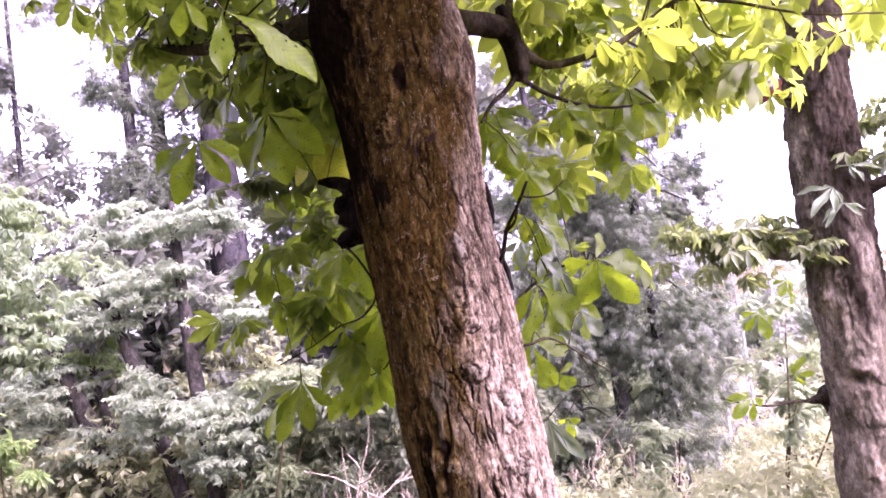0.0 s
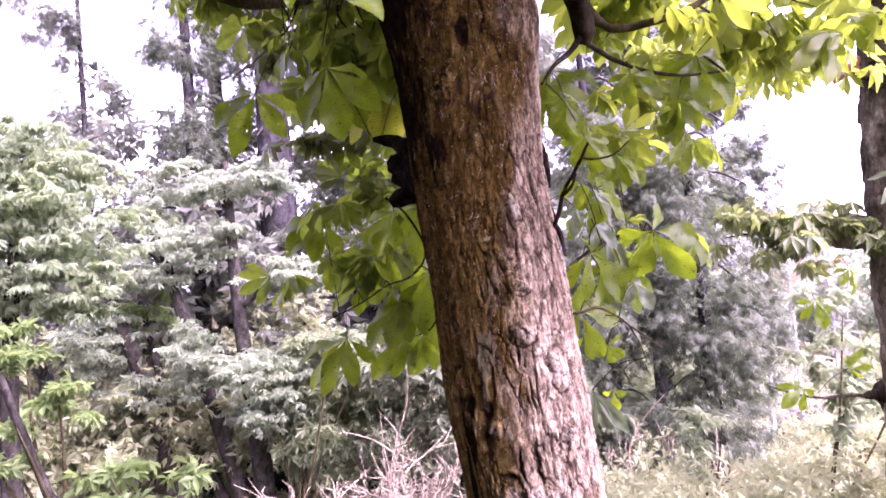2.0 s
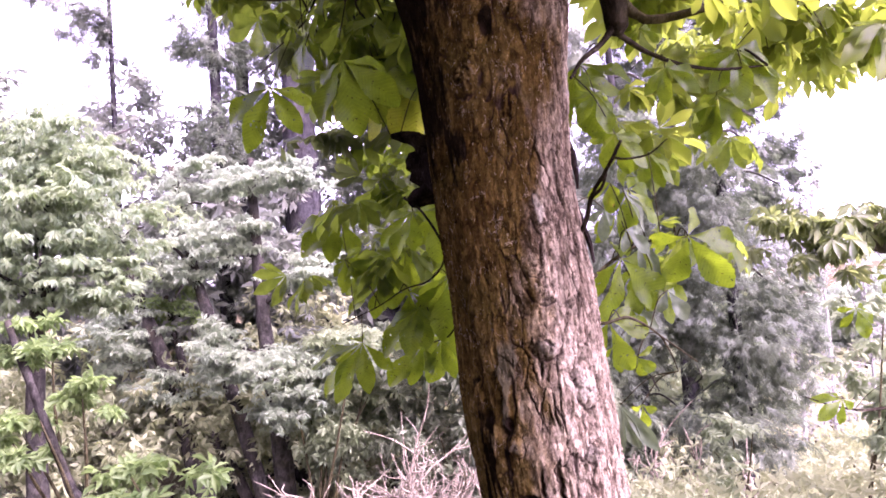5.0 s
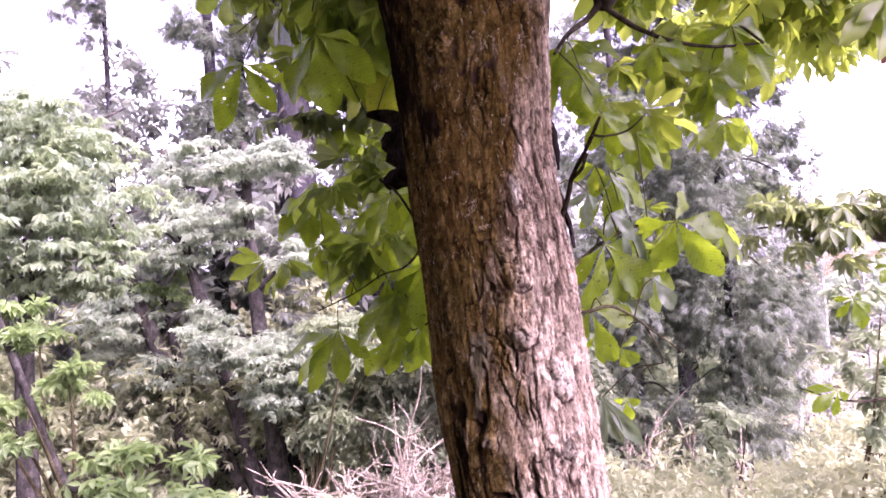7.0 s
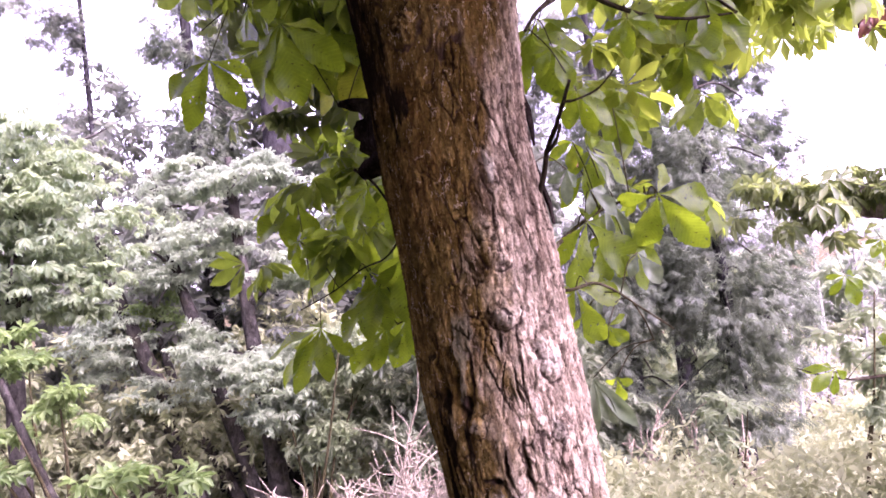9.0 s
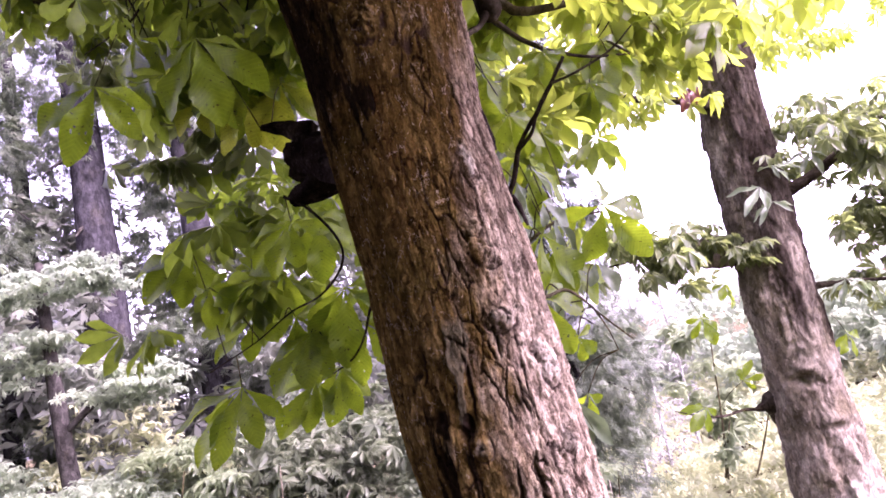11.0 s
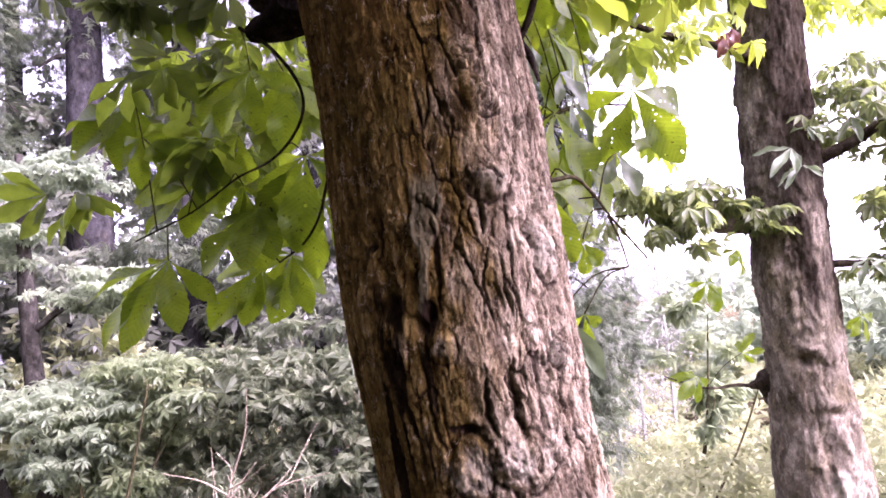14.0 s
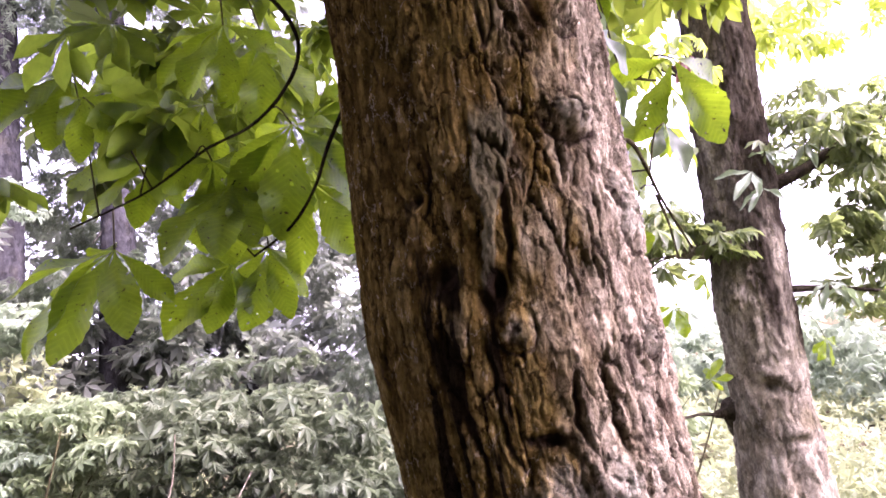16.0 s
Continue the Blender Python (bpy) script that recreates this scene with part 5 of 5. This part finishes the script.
for hub, tip in (((2.46, 4.9, 3.0), (2.44, 4.86, 2.84)), ((2.40, 4.88, 2.96), (2.36, 4.84, 2.80))):
    chestnut_leaf(second_tree, hub, tip, 3, meshes=RED_LEAFLETS)
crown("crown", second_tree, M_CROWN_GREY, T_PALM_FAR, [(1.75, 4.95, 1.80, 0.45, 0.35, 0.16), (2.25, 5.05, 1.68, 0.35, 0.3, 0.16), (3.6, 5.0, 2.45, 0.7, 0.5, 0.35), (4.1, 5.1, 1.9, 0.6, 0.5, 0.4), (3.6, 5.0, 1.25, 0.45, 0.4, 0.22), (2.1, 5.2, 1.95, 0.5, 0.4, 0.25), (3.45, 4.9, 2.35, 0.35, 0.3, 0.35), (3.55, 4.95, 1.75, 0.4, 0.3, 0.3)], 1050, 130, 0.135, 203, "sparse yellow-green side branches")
crown("crown", second_tree, M_CROWN, T_PALM_FAR, [(2.0, 4.9, 3.0, 0.7, 0.5, 0.25), (1.4, 4.75, 3.10, 0.5, 0.4, 0.16), (2.1, 4.75, 3.05, 0.3, 0.3, 0.14), (2.6, 5.3, 4.0, 1.6, 1.3, 0.6), (4.0, 5.4, 3.6, 1.0, 0.8, 0.4)], 440, 60, 0.15, 204, "yellow-green crown of hand-shaped leaves")


# ---- woods ----
def slender_tree(points, r0, r1, crowns, label, mat, templates, leaf_size, n, seed, name="woodland_tree", bark_mat=None, droop=0.35, flat=0.3, up=0.9):
    x, y = points[0][:2]
    t = thing(name, on_ground(x, y), label, "tree", "woodland trees")
    limb(t, "trunk", [(x, y, float(height(x, y)) - 0.1)] + list(points[1:]), r0, r1, bark_mat or M_FAR, 14, 50, seed=seed, rough=0.10)
    rng = np.random.default_rng(seed)
    C = curve_through(points, 60)
    for b in crowns:
        c = np.array(b[:3])
        near = C[np.argmin(np.linalg.norm(C - c - (0, 0, -0.4), axis=1))]
        for _ in range(2):
            e = c + rng.normal(size=3) * np.array(b[3:6]) * 0.5
            limb(t, "limb", [tuple(near), tuple((near + e) / 2 + (0, 0, 0.1)), tuple(e)], r1 * 0.8, 0.01, bark_mat or M_FAR, 6, 10, seed=seed + 1)
    if crowns:
        crown("crown", t, mat, templates, crowns, n, max(10, n // 14), leaf_size, seed + 5, droop=droop, flat=flat, up=up)
    return t


def conifer(x, y, top, r, blobs, n, seed, label, size=0.27, mat=None):
    t = thing("conifer_tree", on_ground(x, y), label, "tree", "conifers")
    z0 = float(height(x, y)) - 0.1
    limb(t, "trunk", [(x, y, z0), (x + 0.03, y, z0 + top * 0.4), (x - 0.04, y, top)], r, r * 0.25, M_TALL, 16, 40, seed=seed, rough=0.06)
    rng = np.random.default_rng(seed)
    for k in range(14):
        z = z0 + 2.0 + k * (top - z0 - 3) / 15
        a = rng.random() * 6.28
        q = rng.uniform(0.4, 0.9)
        limb(t, "limb", [(x, y, z), (x + 0.5 * q * math.cos(a), y + 0.5 * q * math.sin(a), z + 0.05), (x + q * math.cos(a), y + q * math.sin(a), z - 0.2)], r * 0.16, 0.01, M_FAR, 6, 10, seed=seed + k)
    crown("crown", t, mat or M_CONIFER, T_SPRAY, blobs, int(n * 1.75), max(20, n // 14), size, seed + 3, droop=0.5, flat=0.5)
    return t


PALE = "woodland tree with pale drooping leaf whorls"
slender_tree([(-4.30, 9.8, -1.9), (-4.32, 9.8, -1.0), (-4.5, 9.8, 1.0), (-4.58, 9.8, 2.6), (-4.6, 9.8, 3.9)], 0.19, 0.05, [(-4.15, 9.5, 3.5, 0.9, 0.5, 0.28), (-4.9, 9.6, 2.6, 0.7, 0.6, 0.4), (-3.9, 9.2, 0.35, 0.85, 0.6, 0.65), (-5.0, 9.3, 0.9, 0.5, 0.5, 0.6), (-3.5, 9.4, 2.0, 0.7, 0.5, 0.35)], PALE, M_PALE_WHORL, T_WHORL, 0.125, 2600, 401)
slender_tree([(-4.7, 10.0, -2.0), (-4.76, 10.0, -1.6), (-5.43, 10.0, 0.9), (-5.8, 10.0, 2.2), (-6.2, 10.1, 4.0)], 0.15, 0.06, [(-5.9, 9.8, 2.4, 0.7, 0.6, 0.6), (-5.6, 10.0, 3.6, 0.6, 0.6, 0.5)], PALE, M_PALE_WHORL, T_WHORL, 0.125, 950, 402)
slender_tree([(-5.75, 10.0, -2.0), (-5.85, 10.0, -1.4), (-6.23, 10.0, 0.1), (-6.91, 10.0, 2.0), (-7.7, 10.0, 4.2)], 0.20, 0.07, [(-7.0, 9.8, 1.2, 0.8, 0.6, 0.6), (-6.3, 9.6, 0.3, 0.5, 0.4, 0.4), (-7.4, 9.8, 3.0, 0.7, 0.6, 0.5)], PALE, M_PALE_WHORL, T_WHORL, 0.125, 1150, 403)
slender_tree([(-5.1, 10.3, -2.0), (-5.2, 10.3, -1.65), (-6.1, 10.3, 0.05), (-6.6, 10.4, 1.8)], 0.12, 0.05, [(-6.5, 10.4, 1.6, 0.6, 0.5, 0.6)], PALE, M_SAPLING, T_WHORL, 0.13, 260, 404)
slender_tree([(-6.4, 7.3, -1.3), (-6.4, 7.3, 0.5), (-6.2, 7.2, 2.0), (-6.0, 7.2, 3.3)], 0.14, 0.05, [(-5.4, 7.0, 2.75, 1.0, 0.8, 0.9), (-6.3, 7.0, 3.2, 0.9, 0.8, 0.9), (-5.6, 7.0, 3.6, 0.8, 0.7, 0.5), (-6.6, 7.0, 2.1, 0.8, 0.7, 0.5), (-5.3, 6.9, 2.0, 0.7, 0.6, 0.4)], "broad-leaved tree with a bright yellow-green crown", M_MAPLE, T_PALM_FAR, 0.125, 3600, 405, "maple_tree")
conifer(-6.7, 12.6, 14, 0.22, [(-6.7, 12.6, 4.4, 0.9, 0.8, 2.0), (-6.5, 12.6, 1.6, 0.9, 0.8, 1.2), (-6.8, 12.6, 7.5, 1.0, 0.8, 1.4)], 1300, 410, "dark conifer with drooping sprays", mat=M_CYPRESS)
conifer(-5.16, 13.2, 22, 0.52, [(-5.2, 13.4, 8.6, 1.6, 1.2, 2.0), (-4.2, 15.2, 4.6, 1.2, 0.7, 2.0), (-6.3, 15.0, 3.0, 1.0, 0.7, 1.6), (-5.9, 14.4, 6.4, 1.0, 0.7, 1.2), (-4.3, 14.4, 7.2, 1.0, 0.7, 1.3)], 2300, 411, "tall conifer with a thick purple-brown trunk", mat=M_CYPRESS)
conifer(-3.30, 13.2, 22, 0.40, [(-2.2, 14.4, 2.4, 1.0, 0.6, 1.2), (-3.3, 13.2, 8.4, 1.5, 1.2, 2.4), (-2.4, 14.6, 5.0, 0.9, 0.6, 1.6), (-3.6, 12.3, 2.9, 0.8, 0.4, 0.9), (-2.6, 12.3, 2.7, 0.8, 0.4, 0.9), (-4.5, 12.5, 2.2, 0.7, 0.4, 0.8)], 2500, 412, "tall conifer with a thick purple-brown trunk", mat=M_CYPRESS)
conifer(-6.9, 14.2, 16, 0.30, [(-7.2, 14.0, 4.0, 1.4, 1.0, 2.0), (-7.0, 14.0, 8.5, 1.3, 1.0, 2.0)], 700, 413, "tall conifer thinning towards its top")
conifer(-10.6, 14.6, 14, 0.13, [(-9.4, 13.6, 9.9, 2.2, 0.9, 0.45), (-11.4, 13.8, 9.0, 1.0, 0.9, 0.6), (-10.6, 14.3, 8.0, 0.4, 0.4, 1.4), (-10.5, 14.3, 6.0, 0.5, 0.5, 1.4), (-10.8, 14.2, 3.2, 1.3, 0.9, 1.6)], 1500, 419, "tall conifer with long level limbs")
conifer(-1.2, 14.5, 16, 0.28, [(-1.0, 14.2, 4.0, 1.5, 1.0, 2.4), (-1.0, 14.2, 8.0, 1.3, 1.0, 1.8), (-0.1, 13.7, 6.4, 1.0, 0.8, 2.0), (-2.1, 13.7, 6.0, 1.0, 0.8, 1.8)], 2300, 414, "tall conifer with drooping grey-green sprays")
conifer(2.75, 15.0, 15, 0.24, [(2.2, 14.6, 3.6, 1.3, 1.0, 1.8), (2.6, 14.8, 7.0, 1.2, 1.0, 1.6), (1.2, 15.0, 5.6, 1.4, 0.9, 2.0)], 2500, 415, "tall conifer with drooping grey-green sprays", mat=M_CYPRESS)
conifer(3.65, 15.2, 14, 0.24, [(4.0, 15.0, 3.6, 1.1, 0.9, 1.9), (3.9, 15.0, 6.6, 1.2, 0.9, 1.8), (4.9, 15.0, 3.4, 0.6, 0.6, 1.6), (4.6, 15.1, 5.4, 0.7, 0.6, 1.3), (4.8, 15.2, 7.6, 0.8, 0.6, 1.3)], 3000, 416, "tall conifer with drooping grey-green sprays", mat=M_CYPRESS)
conifer(1.2, 10.6, 6.5, 0.16, [(1.1, 10.2, 1.4, 0.9, 0.7, 1.5), (1.2, 10.3, 3.4, 0.7, 0.6, 0.9), (0.7, 10.0, -0.4, 0.8, 0.6, 0.8), (1.9, 10.6, 2.0, 0.8, 0.6, 1.6)], 3200, 417, "dense grey-green cypress tree", 0.19, M_CYPRESS)
conifer(2.6, 10.4, 6.0, 0.16, [(2.6, 10.0, 1.0, 0.9, 0.7, 1.5), (2.4, 10.2, 2.8, 0.7, 0.6, 0.8), (2.3, 9.8, -0.7, 0.9, 0.6, 0.7), (3.3, 10.6, 0.8, 0.6, 0.6, 1.3)], 3200, 418, "dense grey-green cypress tree", 0.19, M_CYPRESS)


def dead_conifer(x, y, top, seed):
    t = thing("dead_conifer", on_ground(x, y), "thin pale dead conifer with bare hanging twigs", "tree", "conifers")
    z0 = float(height(x, y)) - 0.1
    limb(t, "trunk", [(x, y, z0), (x + 0.06, y, (z0 + top) / 2), (x - 0.05, y, top)], 0.040, 0.012, M_DEADGREY, 10, 30, seed=seed, rough=0.1)
    rng = np.random.default_rng(seed)
    pieces = []
    for k in range(46):
        z = z0 + 0.4 + (top - z0 - 0.5) * k / 46
        a, q = rng.random() * 6.28, rng.uniform(0.35, 0.95) * (1 - 0.5 * k / 46)
        d = np.array((math.cos(a), 0.5 * math.sin(a), 0.0))
        p = np.array((x, y, z))
        e = p + d * q + (0, 0, rng.uniform(-0.35, 0.15))
        limb(t, "branch", [tuple(p), tuple((p + e) / 2 + (0, 0, 0.08)), tuple(e)], 0.016, 0.005, M_DEADGREY, 5, 9, seed=seed + k, rough=0.15)
        for _ in range(9):
            f = rng.uniform(0.25, 1)
            b = p + (e - p) * f
            c = b + (rng.normal() * 0.14, rng.normal() * 0.1, -rng.uniform(0.05, 0.32))
            pieces.append(tube([tuple(b), tuple((b + c) / 2 + rng.normal(size=3) * 0.03), tuple(c)], 0.007, 0.003, 5, 4, 0.1, seed, cap=False))
    part("brushwood", *joined(pieces), M_DEADGREY, t, kind="stuff")
    return t


dead_conifer(5.15, 14.0, 3.4, 421)
dead_conifer(4.45, 13.6, 2.4, 422)
dead_conifer(6.3, 15.0, 2.9, 423)


def shrub(name, x, y, label, mat, templates, blobs, n, size, seed, category="shrub", stems=5, group=""):
    t = thing(name, on_ground(x, y), label, category, group)
    rng = np.random.default_rng(seed)
    z0 = float(height(x, y))
    for k in range(stems):
        b = blobs[k % len(blobs)]
        e = np.array(b[:3]) + rng.normal(size=3) * np.array(b[3:6]) * 0.5
        limb(t, "stem", [(x + rng.normal() * 0.08, y + rng.normal() * 0.08, z0 - 0.08), ((x + e[0]) / 2 + rng.normal() * 0.1, (y + e[1]) / 2, (z0 + e[2]) / 2), tuple(e)], 0.014 if category == "sapling" else 0.03, 0.006, M_TWIG, 7, 12, seed=seed + k)
    crown("foliage", t, mat, templates, blobs, n, max(24, n // 26), size, seed + 2, flat=0.45, droop=0.25)
    return t


shrub("rhododendron", -3.4, 9.0, "large rhododendron with grey-green drooping leaf whorls", M_WHORL, T_WHORL, [(-3.2, 9.4, 0.0, 0.9, 0.6, 1.0), (-2.8, 9.2, 0.7, 0.8, 0.6, 0.6), (-3.7, 9.2, 0.55, 0.4, 0.4, 0.4)], 1500, 0.155, 501, stems=8, group="rhododendrons")
shrub("cypress_shrub", -1.2, 9.4, "dense light grey-green evergreen shrub", M_SHRUB, T_SPRAY + T_WHORL[:2], [(-1.6, 9.2, -0.2, 1.0, 0.7, 1.2), (-0.4, 9.3, -0.3, 1.0, 0.7, 1.2), (0.4, 9.6, -0.6, 0.8, 0.6, 1.1), (-1.0, 9.5, 0.9, 1.2, 0.6, 0.5), (-2.2, 9.6, 0.8, 0.9, 0.5, 0.5), (-0.1, 8.9, -1.3, 0.9, 0.5, 0.6), (-1.3, 8.8, -1.3, 0.9, 0.5, 0.6)], 5200, 0.20, 502, stems=8)
shrub("rhododendron", -2.95, 5.1, "low rhododendron with yellow-green new leaves", M_SAPLING, T_WHORL, [(-2.9, 5.0, 0.05, 0.55, 0.4, 0.28), (-3.5, 5.1, 0.10, 0.4, 0.4, 0.3), (-2.4, 5.0, -0.15, 0.4, 0.4, 0.2)], 230, 0.15, 503, group="rhododendrons")
shrub("rhododendron", -4.75, 6.1, "bright green rhododendron by a bent stem", M_SAPLING, T_WHORL, [(-4.6, 6.0, 0.72, 0.35, 0.3, 0.28), (-5.3, 6.0, 0.4, 0.4, 0.3, 0.3), (-5.4, 6.2, 1.3, 0.4, 0.3, 0.35)], 420, 0.14, 504, group="rhododendrons")
bent = thing("bent_stem", on_ground(-5.3, 6.0), "bare curved grey stem rising from the undergrowth", "stem")
limb(bent, "stem", [(-5.30, 6.0, -1.0), (-4.3, 6.0, -0.30), (-4.35, 6.0, -0.20), (-4.73, 6.0, -0.22), (-4.96, 6.0, 0.22), (-5.25, 6.0, 0.96), (-5.5, 6.0, 1.6)], 0.07, 0.035, M_FAR, 10, 50, seed=77, rough=0.15)
shrub("sapling", 2.9, 7.1, "slender sapling with dark green whorled leaves", M_WHORL, T_WHORL, [(2.85, 7.0, 0.9, 0.28, 0.28, 0.5), (2.9, 7.0, 0.1, 0.4, 0.3, 0.35), (3.3, 7.2, 0.4, 0.3, 0.3, 0.5)], 230, 0.14, 505, "sapling", 3)
shrub("sapling", 1.75, 7.6, "small pale green sapling above the undergrowth", M_WHORL, T_WHORL, [(1.75, 7.6, -0.1, 0.35, 0.3, 0.22), (1.7, 7.6, -0.4, 0.25, 0.25, 0.3)], 110, 0.12, 506, "sapling", 3)


def dead_bush(x, y, z0, reach, count, seed, label, spread=(1, 0.6, 1)):
    t = thing("dead_bush", on_ground(x, y), label, "dead bush", "dead bushes")
    rng = np.random.default_rng(seed)
    pieces = []
    for k in range(count):
        d = unit(rng, 1)[0] * spread
        d[2] = abs(d[2]) * 0.8 + 0.15
        L = reach * rng.uniform(0.5, 1.1)
        p = np.array((x, y, z0)) + rng.normal(size=3) * (0.25, 0.12, 0.05)
        line = [p]
        for _ in range(5):
            d = d + rng.normal(size=3) * 0.24 + (0, 0, -0.10)
            line.append(line[-1] + d * L * 0.2)
        limb(t, "branch", [tuple(q) for q in line], 0.020, 0.006, M_DEAD, 6, 18, seed=seed + k, rough=0.15)
        for q in range(11):
            f = int(rng.integers(1, 5))
            a = line[f] + (line[f + 1] - line[f]) * rng.random()
            way = (line[f + 1] - line[f]) / (L * 0.2) + rng.normal(size=3) * 0.7
            e = a + way * L * rng.uniform(0.12, 0.34)
            m = (a + e) / 2 + rng.normal(size=3) * 0.05
            pieces.append(tube([tuple(a), tuple(m), tuple(e)], 0.011, 0.004, 7, 4, 0.1, seed + q, cap=False))
    part("brushwood", *joined(pieces), M_DEAD, t, kind="stuff")
    return t


dead_bush(-2.05, 7.9, -1.30, 1.15, 56, 601, "tangle of bare pinkish-grey dead branches", (1.0, 0.5, 0.75))
dead_bush(-1.50, 8.0, -1.28, 1.05, 34, 602, "tangle of bare pinkish-grey dead branches", (0.9, 0.5, 0.7))
dead_bush(1.25, 8.0, -1.05, 0.85, 16, 603, "bare upright dead bush with pale twigs", (0.7, 0.4, 1.2))


# ---- undergrowth ----
def undergrowth(name, label, n, area, mat, templates, size, seed, tall):
    rng = np.random.default_rng(seed)
    x = rng.uniform(area[0], area[1], n)
    y = rng.uniform(area[2], area[3], n)
    lump = 0.5 + 0.5 * fractal(x * 0.9, y * 0.9, seed, 2)
    z = height(x, y) + tall * lump * rng.random(n) ** 0.6
    P = np.stack([x, y, z], -1)
    V, Q = scatter(templates, P, unit(rng, n) + (0, 0, 0.5), rng.normal(size=(n, 3)) * 0.5 + (0, -0.2, 0.8), size * rng.uniform(0.6, 1.3, n), rng)
    ob = new(name, mesh_of(name, V, Q, mat))
    return tagged(ob, label, "undergrowth", kind="stuff")


undergrowth("undergrowth", "pale yellow-green brambles and herbs covering the slope", 15000, (0.2, 9.0, 5.6, 13.0), M_UNDER, T_HERB_FAR, 0.105, 701, 0.9)
undergrowth("undergrowth", "pale bracken farther down the slope", 7000, (0.0, 22.0, 13.0, 28.0), M_UNDER, T_HERB_FAR, 0.28, 704, 0.8)
undergrowth("undergrowth", "pale mixed herbs under the woodland trees", 9000, (-9.0, 0.2, 4.0, 13.0), M_UNDER, T_HERB_FAR, 0.12, 702, 0.38)
# Added dark so that little light bounces up to the trunk.
undergrowth("undergrowth", "low herbs round the trunks, kept dark to cut bounced light", 7000, (-11.0, 13.0, -11.0, 5.6), M_NEAR_WOODS, T_HERB_FAR, 0.12, 703, 0.25)


# ---- far woods ----
def far_woods(label, first, last, count, near, far, low, tall, n, mat, seed, size=0.30):
    rng = np.random.default_rng(seed)
    blobs = []
    for k in range(count):
        a = radians(first + (last - first) * k / (count - 1))
        d = rng.uniform(near, far)
        blobs.append((d * math.sin(a), d * math.cos(a), low + rng.uniform(-0.5, 0.5), d * 0.10, 1.2, tall * rng.uniform(0.7, 1.2)))
    P, O = clustered(rng, blobs, n, n // 14, 0.5, 0.1)
    V, Q = scatter(T_WHORL_FAR, P, O + rng.normal(size=P.shape) * 0.5, rng.normal(size=P.shape) * 0.4 + (0, 0, 0.9), size * rng.uniform(0.6, 1.3, len(P)), rng)
    ob = new("far_woods", mesh_of("far_woods", V, Q, mat))
    return tagged(ob, label, "woods", kind="stuff")


far_woods("grey-green woods behind the nearer trees", -62, 12, 26, 15, 21, -0.3, 2.2, 4600, M_WHORL, 801)
far_woods("grey-green evergreen understorey", -62, 4, 26, 12.8, 16, 1.75, 2.1, 5200, M_CONIFER, 805)
far_woods("thin treetops against the sky", -50, 8, 22, 15, 21, 5.5, 2.8, 3000, M_CONIFER, 802)
far_woods("pale green woods in the distance", 4, 66, 30, 19, 27, -0.2, 1.9, 9000, M_PALE_WHORL, 803)
# Unseen woods, added only to hold back light from behind and the left.
far_woods("unseen dark woods added to block light", 140, 274, 40, 6.5, 10, 5.0, 6.5, 6000, M_NEAR_WOODS, 804, 0.8)
# Pale foliage behind the trunks; its light colour also stands for bright haze.
far_woods("pale thicket behind the slender trunks, also standing for haze", -46, -14, 18, 11.6, 12.5, -0.2, 1.7, 4600, M_UNDER, 806, 0.19)
